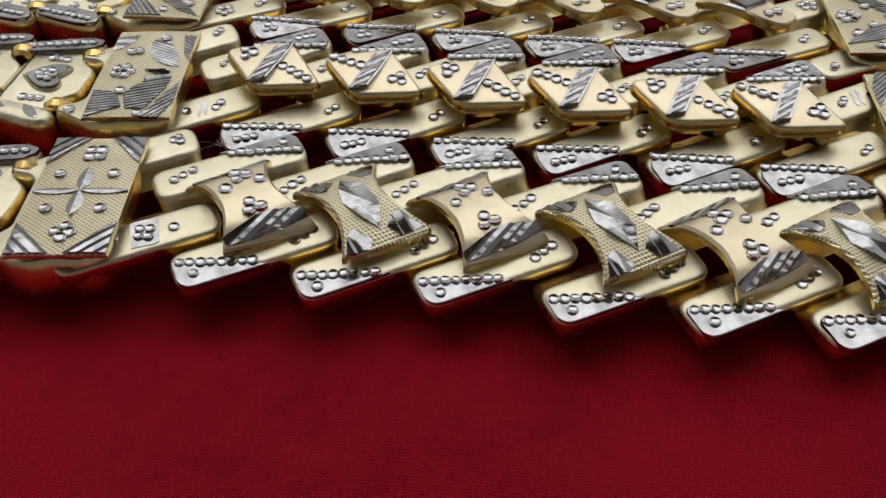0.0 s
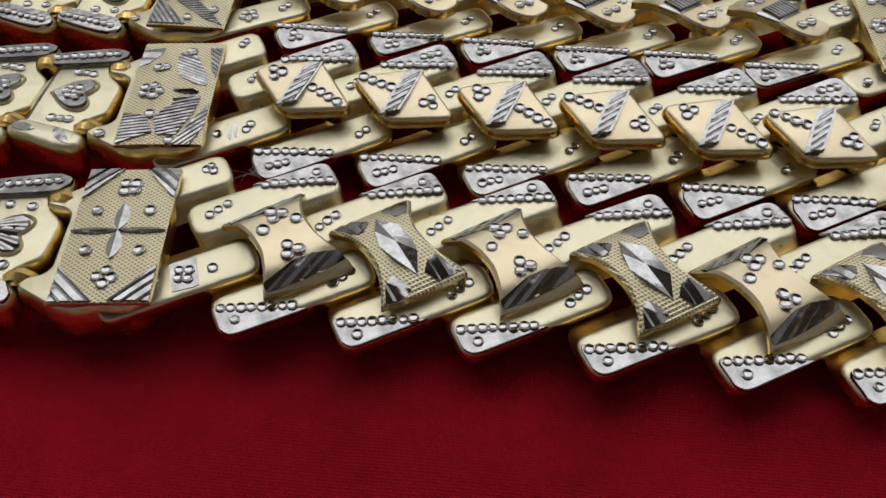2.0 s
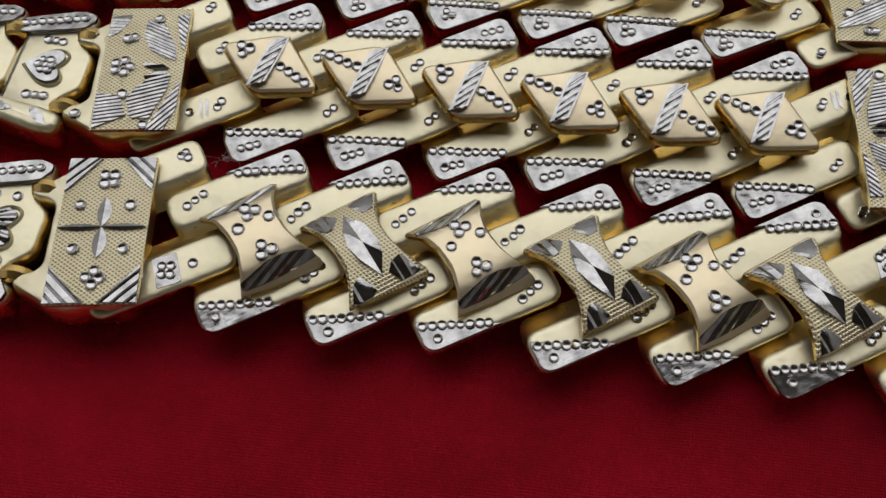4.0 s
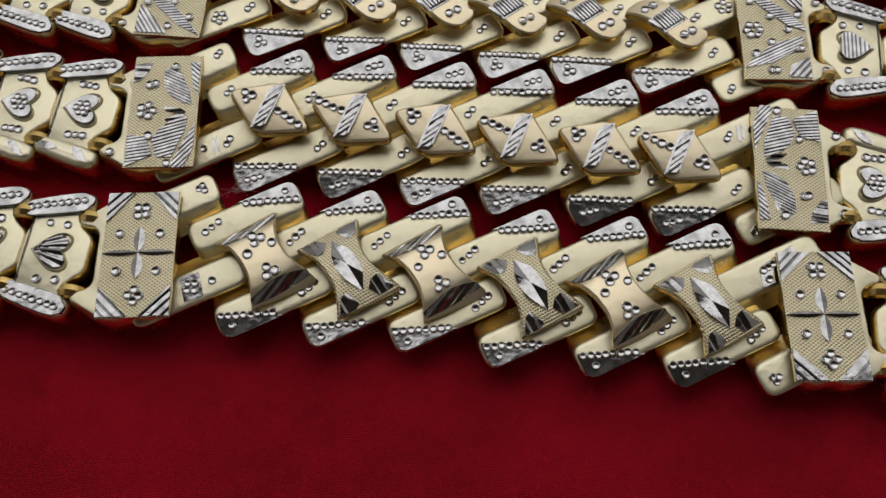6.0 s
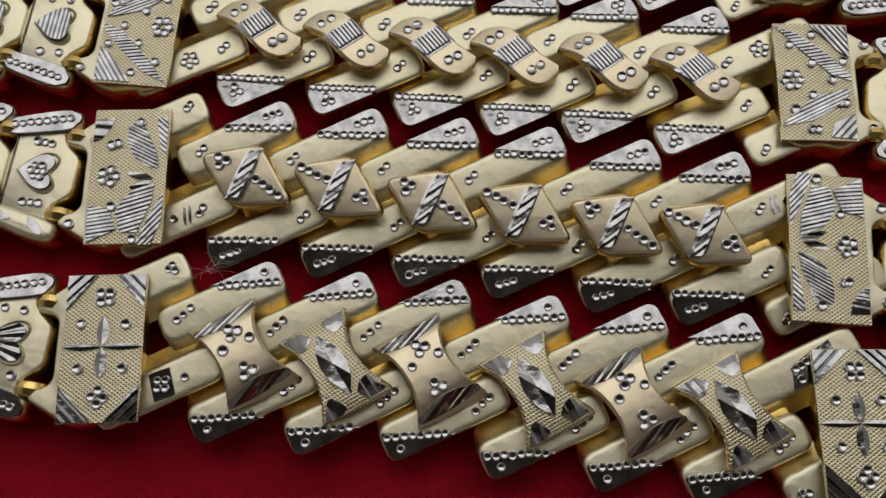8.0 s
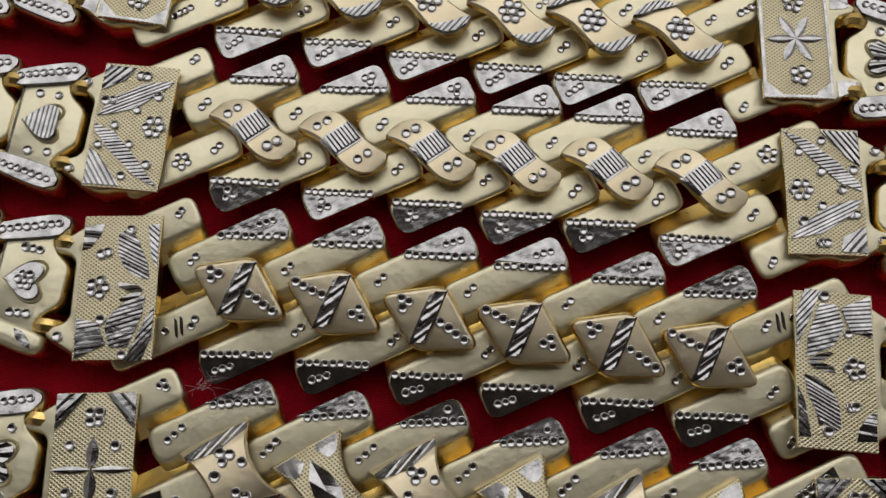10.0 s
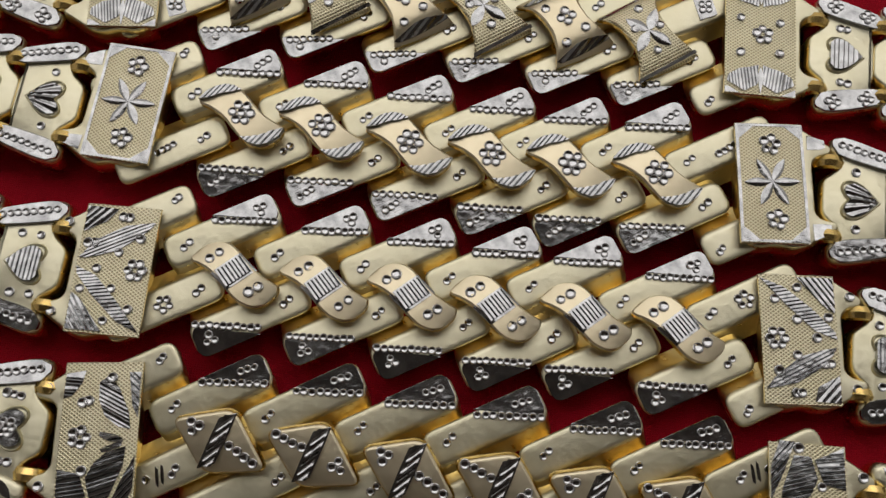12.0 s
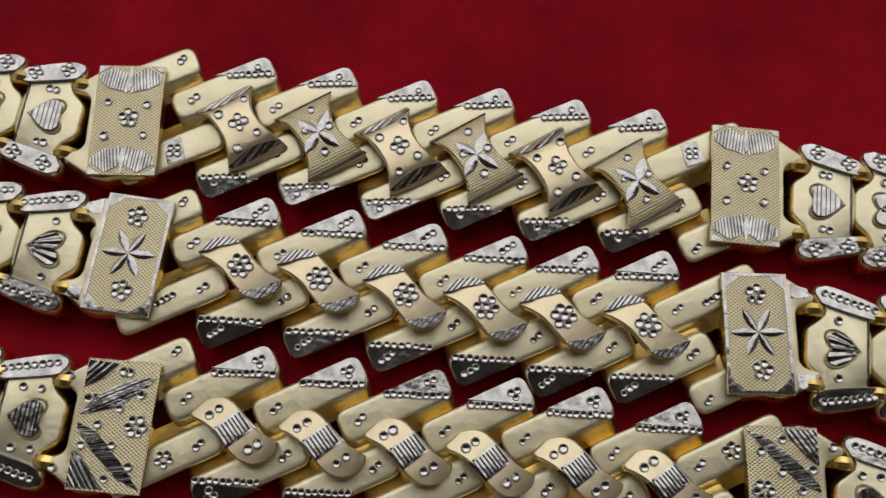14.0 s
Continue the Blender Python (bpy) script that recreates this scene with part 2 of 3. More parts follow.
X0, X1, Y0, Y1, TOP, BASE = -2.3, 2.3, -1.9, 3.05, 2.6, -0.012
for label, name, lo, hi, mat in (
    ("unseen grey floor added under the cloth", "floor", (X0, Y0, BASE - 0.1), (X1, Y1, BASE), FLOOR),
    ("unseen dark ceiling added for the silver to reflect", "ceiling", (X0, Y0, TOP), (X1, Y1, TOP + 0.1), CEILING),
    ("unseen plain wall added to close the room and bounce light", "wall_north", (X0 - 0.1, Y1, BASE - 0.1), (X1 + 0.1, Y1 + 0.1, TOP + 0.1), WALL),
    ("unseen plain wall added to close the room and bounce light", "wall_south", (X0 - 0.1, Y0 - 0.1, BASE - 0.1), (X1 + 0.1, Y0, TOP + 0.1), SOUTH),
    ("unseen plain wall added to close the room and bounce light", "wall_west", (X0 - 0.1, Y0, BASE - 0.1), (X0, Y1, TOP + 0.1), GREY),
    ("unseen plain wall added to close the room and bounce light", "wall_east", (X1, Y0, BASE - 0.1), (X1 + 0.1, Y1, TOP + 0.1), GREY),
):
    tagged(box(name, lo, hi, mat), label, "room shell", kind="structure")


def cloth():
    """The red cloth: one sheet with soft waves, its hem turned down to the floor."""
    n, size = 300, 1.5
    verts, faces = [], []
    grid = [math.copysign(abs(t) ** 2.2, t) * size / 2 for t in (2 * k / n - 1 for k in range(n + 1))]
    for gy in grid:
        for gx in grid:
            p = Vector((gx, gy + 0.1, 0))
            z = 0.0011 * noise.noise(p * 14) + 0.0006 * noise.noise(p * 37 + Vector((3, 1, 0))) + 0.0007 * noise.noise(Vector((p.x * 40 + p.y * 25, p.y * 70, 1))) + 0.0002 * noise.noise(p * 160)
            far = max(abs(gx), abs(gy)) - size / 2 + 0.02
            verts.append((gx, gy + 0.1, z - 0.0003 - max(0.0, far) * 0.5))
    for j in range(n):
        for i in range(n):
            a = j * (n + 1) + i
            faces.append((a, a + 1, a + n + 2, a + n + 1))
    me = bpy.data.meshes.new("cloth")
    me.from_pydata(verts, [], faces)
    me.materials.append(CLOTH)
    me.polygons.foreach_set("use_smooth", [True] * len(faces))
    ob = new("cloth", me)
    solid = ob.modifiers.new("thickness", "SOLIDIFY")
    solid.thickness = 0.001
    solid.offset = -1
    return tagged(ob, "deep red woven cotton cloth spread flat, slightly creased", "cloth", kind="structure")


cloth()


# ---------------------------------------------------------------- shared pieces of the bracelets
def dimple_mesh():
    """A diamond-cut spot: a bright bowl inside a narrow raised rim."""
    verts, faces = [], []
    prof = ((0.48, -0.05), (0.45, 0.13), (0.41, 0.15), (0.33, 0.085), (0.20, 0.055), (0.0, 0.045))
    n = 9
    for r, z in prof[:-1]:
        verts += [(r * COS(2 * math.pi * k / n), r * SIN(2 * math.pi * k / n), z) for k in range(n)]
    verts.append((0, 0, prof[-1][1]))
    for k in range(len(prof) - 2):
        for i in range(n):
            j = (i + 1) % n
            faces.append((k * n + i, k * n + j, (k + 1) * n + j, (k + 1) * n + i))
    last = (len(prof) - 2) * n
    faces += [(last + i, last + (i + 1) % n, len(verts) - 1) for i in range(n)]
    return mesh_of("dimple", verts, faces, [BRIGHT], smooth=[False] * len(faces))


DIMPLE = dimple_mesh()
wobble = random.Random(23)


def dimples(parent, pts, height, size=1.0):
    for x, y in pts:
        place = at(x + wobble.uniform(-0.05, 0.05), y + wobble.uniform(-0.05, 0.05), height(x, y) if callable(height) else height)
        tip = pose(0, 0, 0, wobble.uniform(-7, 7), wobble.uniform(-7, 7), wobble.uniform(0, 40))
        part("dimple", DIMPLE, parent, place @ tip @ Matrix.Scale(size * 1.16 * wobble.uniform(0.9, 1.1), 4))


def row(a, b, n):
    return [(a[0] + (b[0] - a[0]) * k / (n - 1), a[1] + (b[1] - a[1]) * k / (n - 1)) for k in range(n)]


def cluster(x, y, n, size=1.0, turn=0.0):
    """n dimples side by side round a point; seven make a flower."""
    if n == 7:
        return [(x, y)] + cluster(x, y, 6, size, turn)
    r = 0.47 * size / SIN(math.pi / n)
    return [(x + r * COS(2 * math.pi * k / n + turn), y + r * SIN(2 * math.pi * k / n + turn)) for k in range(n)]


ARM_L, ARM_W, ARM_TOP, ARM_TURN = 7.4, 2.3, 5.3, 31.5
ARM_ROOT = 8.4  # the inner end reaches further under the centre tile
ARM_X, ARM_Y = -2.45, {1: 5.75, 2: 5.9, 3: 5.6, 4: 5.55, 5: 5.7}


def arm_mesh():
    """A hollow-stamped bar: a flat satin top, rounded ends, one flank sloping down under its neighbour."""
    top = rounded([(-ARM_ROOT, -ARM_W), (ARM_L, -ARM_W), (ARM_L, ARM_W), (-ARM_ROOT, ARM_W)], 1.7, 5)

    def ring(d, z, out):
        pts = inset(top, d)
        return [(x, y - out * min(1.0, max(0.0, -y / ARM_W)), z) for x, y in pts]

    rings = [ring(0.75, ARM_TOP, 0), ring(0.42, ARM_TOP - 0.035, 0), ring(0.2, ARM_TOP - 0.11, 0), ring(0.06, ARM_TOP - 0.24, 0.0), ring(0.0, ARM_TOP - 0.42, 0.1),
             ring(0.0, ARM_TOP - 0.68, 0.3), ring(0.12, 3.6, 2.3), ring(0.35, 3.2, 2.4), ring(0.8, 2.3, 2.2), ring(1.2, 1.5, 1.4)]
    me = loft("arm", rings, [SATIN, POLISHED, FLANK], [0, 0, 0, 0, 0, 2, 2, 2, 1, 1, 1])
    for f in me.polygons:
        if f.material_index == 2 and f.center.y > -0.6 * ARM_W * MM:
            f.material_index = 1
    return me


ARM = arm_mesh()


def clip(poly, p, q):
    """The part of an outline to the left of the line from p to q."""
    def side(v):
        return (q[0] - p[0]) * (v[1] - p[1]) - (q[1] - p[1]) * (v[0] - p[0])
    out = []
    for a, b in zip(poly, poly[1:] + poly[:1]):
        da, db = side(a), side(b)
        if da >= 0:
            out.append(a)
        if da * db < 0:
            f = da / (da - db)
            out.append((a[0] + (b[0] - a[0]) * f, a[1] + (b[1] - a[1]) * f))
    return out


ARM_RIM = inset(rounded([(-ARM_ROOT, -ARM_W), (ARM_L, -ARM_W), (ARM_L, ARM_W), (-ARM_ROOT, ARM_W)], 1.7, 5), 0.2)
ARM_PATCH = slab("silver_patch", clip(ARM_RIM, (-1.0, 2.1), (6.5, -2.1)), 0, level(ARM_TOP + 0.04), 0.6, [SILVER], 30, 4, 0.08)
ARM_PATCH_SMALL = slab("silver_patch", clip(ARM_RIM, (-1.0, 2.1), (7.0, -1.6)), 0, level(ARM_TOP + 0.04), 0.6, [SILVER], 30, 4, 0.08)

ARM_MARKS = {  # outer marks, inner marks, count of the row
    1: ([(5.6, 1.15)], row((-6.2, 0.1), (-4.1, 0.8), 3), 8),
    2: (row((4.0, 1.05), (5.8, 0.75), 3), row((-5.6, 0.2), (-4.7, 0.6), 2), 9),
    3: (cluster(5.2, 0.7, 3, 1.0, 0.4), row((-5.8, -0.1), (-4.9, 0.3), 2), 10),
    4: (row((4.2, 0.6), (5.9, 0.9), 3), row((-5.6, 0.0), (-4.6, 0.3), 2), 9),
    5: ([(5.2, 1.0)], row((-5.6, 0.0), (-4.6, 0.3), 2), 7),
}

chance = random.Random(7)


END_PATCH = slab("silver_patch", rot([(-1.4, -1.7), (1.2, -1.7), (1.4, 1.7), (-1.2, 1.7)], -6, -1.2, 0.0), 0, tilted(ARM_TOP + 0.16, 0.0, -0.06), 0.4, [SILVER], 6, 3, 0.05)
END_WEDGE = slab("silver_patch", [(-2.4, -1.95), (4.2, -1.95), (4.2, 1.6), (-1.4, 0.7)], 0, level(ARM_TOP + 0.05), 0.12, [SILVER], 6, 3, 0.05)
END_CUT = slab("silver_cut", rot([(-0.16, -1.2), (0.16, -1.2), (0.22, 0.0), (0.14, 1.3), (-0.14, 1.3), (-0.22, 0.0)], -18), 90, level(ARM_TOP + 0.06), 0.12, [SILVER], 6, 2)


def arm(kind, bracelet, place, end=False, shown=False, near=False):
    ob = part("link_arm", ARM, bracelet, place)
    outer, inner, n = ARM_MARKS[kind]
    if not end:
        tip = chance.uniform(1.6, 6.8)
        rise = ARM_W * 0.93 * SIN(radians(tip))
        part("silver_patch", ARM_PATCH_SMALL if kind in (1, 5) else ARM_PATCH, ob,
             pose(0, 0, rise * MM, -tip, chance.uniform(-0.3, 0.3), 0), "bright-cut silver tip")
        on_patch = lambda x, y: ARM_TOP + 0.04 + rise - y * SIN(radians(tip))
        start, stop = {1: ((0.2, 1.75), (6.5, -0.6)), 5: ((1.0, 1.5), (6.2, -0.5))}.get(kind, ((-0.8, 1.75), (6.2, -1.7)))
        dimples(ob, row(start, stop, n), on_patch)
        dimples(ob, outer, on_patch)
        dimples(ob, inner, ARM_TOP)
    elif shown:
        if kind == 1 and near:
            part("silver_patch", END_WEDGE, ob, None, "bright-cut silver patch")
            dimples(ob, row((-1.1, 0.2), (2.8, 0.7), 6) + [(-1.0, -1.2)], ARM_TOP + 0.04)
        elif kind in (1, 5):
            part("silver_patch", END_PATCH, ob, None, "bright-cut silver patch")
            dimples(ob, cluster(-1.2, 0, 4, 1.0, 0.4), lambda x, y: ARM_TOP + 0.15 - 0.06 * y)
            dimples(ob, [(-3.9, 0.3), (1.7, -0.6)] if kind == 1 else [], ARM_TOP)
        elif kind == 2:
            for d in (-0.35, 0.35):
                part("silver_cut", END_CUT, ob, at(-1.9 + d, 0))
            dimples(ob, [(-4.0, 0.0), (-3.3, 0.5), (-0.2, -0.2)], ARM_TOP)
        else:
            dimples(ob, inner + (cluster(-0.6, 0.0, 5) if kind == 3 else row((-1.0, -0.6), (1.4, -0.3), 4)), ARM_TOP)
    else:
        dimples(ob, [(5.0, 0.4), (5.6, 0.7), (5.7, 0.0)][:3 if kind == 1 else 2], ARM_TOP)
    return ob


def arch(turn, bend, z0, knee=9.0, fall=0.0):
    """The height of a tile that bends down towards both ends of the given way."""
    c, s = COS(radians(turn)), SIN(radians(turn))
    return lambda x, y: z0 - bend * (x * c + y * s) ** 2 - fall * max(0.0, abs(x * c + y * s) - knee)


# ---------------------------------------------------------------- centre tiles
TURN_A = -52.0
WAIST = [(-7.3, 1.8), (-3.2, 4.65), (0.4, 7.4), (0.8, 4.3), (1.5, 2.5), (3.0, 0.7), (4.7, -0.5), (7.2, -1.6), (6.9, -2.3),
         (3.2, -4.75), (-0.3, -7.4), (-0.7, -4.9), (-1.5, -2.7), (-3.1, -0.7), (-4.7, 0.7)]
WAVE = [(-6.2, 1.0), (-5.4, 2.4), (-4.2, 3.5), (-2.9, 4.0), (-1.7, 4.0), (-0.6, 3.5), (1.0, 2.1), (2.1, 1.0), (3.4, 0.1), (4.7, -0.5), (6.1, -0.9),
        (5.6, -2.4), (4.4, -3.7), (3.0, -4.2), (1.6, -4.0), (0.4, -3.3), (-1.0, -2.0), (-2.2, -0.8), (-3.6, 0.1), (-5.0, 0.7)]
RHOMB = [(-6.1, 1.75), (-1.4, -4.2), (6.3, -3.1), (1.4, 3.8)]


def sub(poly, turn, low, high):
    """The part of an outline between two cuts across the given way."""
    flat, out = rot(poly, -turn), []
    for k in range(9):
        s = low + (high - low) * k / 8
        out.append((s, cross_range(flat, s)[0]))
    for k in range(8, -1, -1):
        s = low + (high - low) * k / 8
        out.append((s, cross_range(flat, s)[1]))
    return rot(out, turn)


def cap(poly, turn, cut, high, sag):
    """The end of an outline beyond a bowed cut across the given way."""
    flat, side = rot(poly, -turn), 1 if high > 0 else -1
    lo, hi = cross_range(flat, cut)
    out = []
    for k in range(9):
        f = 2 * k / 8 - 1
        s = cut + side * sag * f * f
        a, b = cross_range(flat, s)
        out.append((s, (a + b) / 2 + (b - a) / 2 * f * 0.96))
    for k in range(8, -1, -1):
        f = 2 * k / 8 - 1
        s = high - side * 0.25 * f * f
        a, b = cross_range(flat, s)
        out.append((s, (a + b) / 2 + (b - a) / 2 * f * 0.9))
    return rot(out if side < 0 else out[::-1], turn)


def petal(length, width, n=7):
    """A pointed leaf along +x from the origin."""
    up = [(length * k / n, width * SIN(math.pi * k / n) ** 0.8) for k in range(n + 1)]
    return up, [(x, -y) for x, y in up]


def star_cut(rim, turn, h):
    """Facets fanned round a point, every second corner of the rim cut deep, so that neighbours lean different ways."""
    verts, faces, n = [(0.0, 0.0, h(0, 0) + 0.34)], [], len(rim)
    for k, (x, y) in enumerate(rot(rim, turn)):
        verts.append((x, y, h(x, y) + (0.07 if k % 2 == 0 else 0.52)))
    verts += [(x, y, h(x, y) - 0.2) for x, y in rot(rim, turn)]
    for k in range(n):
        j = (k + 1) % n
        faces += [(0, 1 + k, 1 + j), (1 + k, 1 + n + k, 1 + n + j, 1 + j)]
    return mesh_of("silver_leaf", verts, faces, [SILVER])


def tile_waist_plain(kind, bend=0.030):
    h = arch(TURN_A, bend, 7.7, 3.6, 0.45)
    me = slab("tile", rounded(WAIST, 0.5, 2), TURN_A, h, 0.9, [TILE_GOLD, POLISHED], 16, 6, 0.28)
    cut = 3.75 if kind == 1 else 4.1
    caps = [slab("silver_cap", cap(inset(WAIST, 0.2), TURN_A, low, high, 0.8), TURN_A + 20, lambda x, y: h(x, y) + 0.05, 0.25, [SILVER], ridge=(0.68, 0.17))
            for low, high in ((cut - 0.2, 5.3), (-cut + 0.2, -5.3))]
    if kind == 1:
        spots = cluster(-1.3, 2.2, 3, 1.2, 0.5) + [(0.9, 1.9), (-1.9, -0.1)] + cluster(1.3, -2.0, 3, 1.2, 0.2)
    else:
        spots = cluster(0.0, 0.2, 4, 1.25, 0.4) + [(0.0, 4.0), (-3.0, 1.0), (2.8, -0.9), (0.5, -3.6)]
    return me, caps, spots, h


def tile_waist_knurled(kind, bend=0.030):
    h = arch(TURN_A, bend, 7.7, 4.2, 0.45 if kind == 5 else 0.15)
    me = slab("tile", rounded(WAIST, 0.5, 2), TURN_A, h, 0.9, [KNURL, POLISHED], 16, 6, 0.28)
    lift = lambda x, y: h(x, y) + 0.05
    extras = []
    if kind == 1:
        for pts in ([(-6.6, 1.9), (-4.0, 3.7), (-2.8, 2.4), (-3.9, 0.7)], [(-2.6, 4.9), (0.1, 6.8), (0.4, 4.4), (-0.9, 3.5)],
                    [(6.5, -1.8), (4.1, -3.7), (2.8, -2.4), (3.8, -0.6)], [(2.5, -5.1), (0.0, -6.8), (-0.3, -4.4), (0.9, -3.4)]):
            extras.append(slab("silver_corner", rounded(pts, 0.5, 2), 40, lift, 0.2, [SILVER], ridge=(1.1, 0.16)))
        extras.append(star_cut([(4.1, 0.0), (2.1, 1.15), (0.4, 1.55), (-1.7, 1.25), (-4.1, 0.0), (-2.1, -1.15), (-0.4, -1.55), (1.7, -1.25)], TURN_A, h))
        spots = []
    else:
        for turn in (-25, 157, 80, 250):
            pts = petal(3.6, 0.8)
            flat = rot(pts[1] + pts[0][::-1][1:-1], turn)
            extras.append(slab("silver_leaf", flat, turn, lambda x, y, t=radians(turn): h(x, y) + 0.24 - 0.24 * abs(-SIN(t) * x + COS(t) * y), 0.3, [SILVER], 8, 4))
        for low, high in ((5.1, 5.5), (-5.5, -5.1)):
            extras.append(slab("silver_cap", sub(inset(WAIST, 0.12), TURN_A, low, high), TURN_A, lambda x, y: h(x, y) + 0.05, 0.25, [SILVER], 4, 4))
        spots = [(-1.7, 3.4), (1.4, 1.2), (-1.9, 0.0), (1.4, -2.6)]
    return me, extras, spots, h


def tile_rhomb(flip):
    h = tilted(7.9, 0.0, 0.0)
    rings_top = rounded(RHOMB, 1.5, 5)
    rings = [[(x, y, z) for x, y in inset(rings_top, d)] for d, z in ((0.42, 8.35), (0.22, 8.30), (0.06, 8.14), (-0.06, 7.85), (-0.2, 7.45), (-0.2, 7.15), (0.3, 6.8), (1.0, 6.2), (1.6, 4.8))]
    me = loft("tile", rings, [TILE_GOLD, POLISHED], [0, 0, 0, 1, 1, 1, 1, 1, 1, 1])
    c, d = COS(radians(75)), SIN(radians(75))
    roof = lambda x, y: 8.72 - 0.07 * y - 0.10 * abs(-d * x + c * y)
    band = slab("silver_band", [(-0.05, 3.15), (1.85, 3.35), (1.0, 0.1), (-0.15, -3.45), (-2.0, -3.65), (-1.05, 0.0)], 75, roof, 0.5, [SILVER], 6, 4)
    rope = slab("grooved_inlay", [(0.35, 2.95), (1.6, 3.1), (0.75, 0.1), (-0.35, -3.2), (-1.55, -3.35), (-0.75, 0.0)], 133, tilted(8.66, 0.0, -0.08), 0.3, [SILVER], ridge=(0.66, -0.11))
    tri, four = cluster(-3.1, 1.2, 3, 1.15, 0.3), row((1.4, -0.6), (4.5, -2.3), 4)
    if flip:
        tri, four = [(-x, -y) for x, y in tri], row((-4.7, 1.7), (-1.4, 0.5), 4)
    return me, [band, rope], tri + four, level(8.37)


def tile_wave(kind):
    turn, bend, thick = -40.0, 0.028 if kind == 3 else 0.022, 1.2
    h = arch(turn, bend, 8.2)
    me = slab("tile", rounded(WAVE, 0.3, 1), turn, h, thick, [TILE_GOLD, POLISHED], 16, 6, 0.25)
    if kind == 3:
        c, d = COS(radians(44)), SIN(radians(44))
        brow = lambda x, y: h(x, y) + 0.12 - 0.4 * max(0.0, abs(c * x + d * y) - 1.6)
        extras = [slab("silver_band", rot([(-2.25, -1.6), (2.45, -1.6), (2.25, 1.6), (-2.45, 1.6)], 44), 44, brow, 0.25, [SILVER], 12, 5),
                  slab("grooved_inlay", rot([(-1.85, -1.3), (1.85, -1.3), (1.85, 1.3), (-1.85, 1.3)], 44), 44, lambda x, y: h(x, y) + 0.13, 0.2, [SILVER], ridge=(0.5, -0.3))]
        spots = row((-3.4, 1.4), (-2.3, 2.3), 2) + row((2.3, -2.4), (3.4, -1.5), 2)
    else:
        c, d = COS(radians(turn)), SIN(radians(turn))
        facet = lambda x, y: 8.38 - bend * 9.6 - 0.06 * (abs(c * x + d * y) - 3.1)
        caps = ([(-6.0, 1.3), (-5.3, 2.4), (-4.2, 3.4), (-2.9, 3.9), (-1.7, 3.9), (-0.6, 3.4), (-1.7, 2.9), (-3.2, 2.5), (-4.6, 1.7)],
                [(6.0, -1.2), (5.5, -2.4), (4.3, -3.6), (3.0, -4.1), (1.6, -3.9), (0.5, -3.3), (1.7, -3.1), (3.2, -2.6), (4.7, -1.7)])
        extras = [slab("silver_cap", pts[::-1], -32, facet, 0.9, [SILVER], ridge=(0.55, -0.2)) for pts in caps]
        spots = cluster(0.1, 0.1, 7, 1.28)
    return me, extras, spots, h


TILES = {
    1: (tile_waist_plain(1), tile_waist_knurled(1)),
    2: (tile_rhomb(False), tile_rhomb(True)),
    3: (tile_wave(3), tile_wave(3)),
    4: (tile_wave(4), tile_wave(4)),
    5: (tile_waist_plain(5), tile_waist_knurled(5)),
}


def connector_mesh():
    pts = rounded([(-3.8, -1.0), (3.8, -1.0), (3.8, 1.0), (-3.8, 1.0)], 0.5, 3)
    rings = [[(x, y, z) for x, y in inset(pts, d)] for d, z in ((0.2, 3.4), (0.08, 3.3), (0.0, 3.0), (0.0, 1.0), (0.2, 0.4))]
    return loft("hinge_bar", rings, [FLANK], [0] * 6)


CONNECTOR = connector_mesh()


def tile(kind, index, bracelet, place):
    me, extras, spots, h = TILES[kind][index % 2]
    ob = part("centre_tile", me, bracelet, place)
    for e in extras:
        part(e.name.split(".")[0], e, ob, None, "bright-cut silver facet")
    dimples(ob, spots, lambda x, y: h(x, y) - 0.02, 1.25 if kind != 2 else 1.15)
    return ob


# ---------------------------------------------------------------- end plates
def plate_height(w, h):
    return lambda x, y: 6.75 - 0.10 * (abs(x) / (w / 2)) ** 4 - 0.12 * (abs(y) / (h / 2)) ** 4


def ridged(pts, turn, hf, pitch=0.75, depth=0.13):
    return slab("silver_facet", pts, turn, lambda x, y: hf(x, y) + 0.04, 0.2, [SILVER], ridge=(pitch, depth))


def turned(pts):
    """The outline, counter-clockwise."""
    area = sum(a[0] * b[1] - b[0] * a[1] for a, b in zip(pts, pts[1:] + pts[:1]))
    return pts if area > 0 else pts[::-1]


def feather(root, tip, width, turn, hf, pitch=0.5, depth=0.13):
    """A leaf-shaped cut from root to tip, its barbs across the given way."""
    dx, dy = tip[0] - root[0], tip[1] - root[1]
    up, down = petal(math.hypot(dx, dy), width)
    flat = rot(down + up[::-1][1:-1], math.degrees(math.atan2(dy, dx)), root[0], root[1])
    return ridged(flat, turn, hf, pitch, depth)


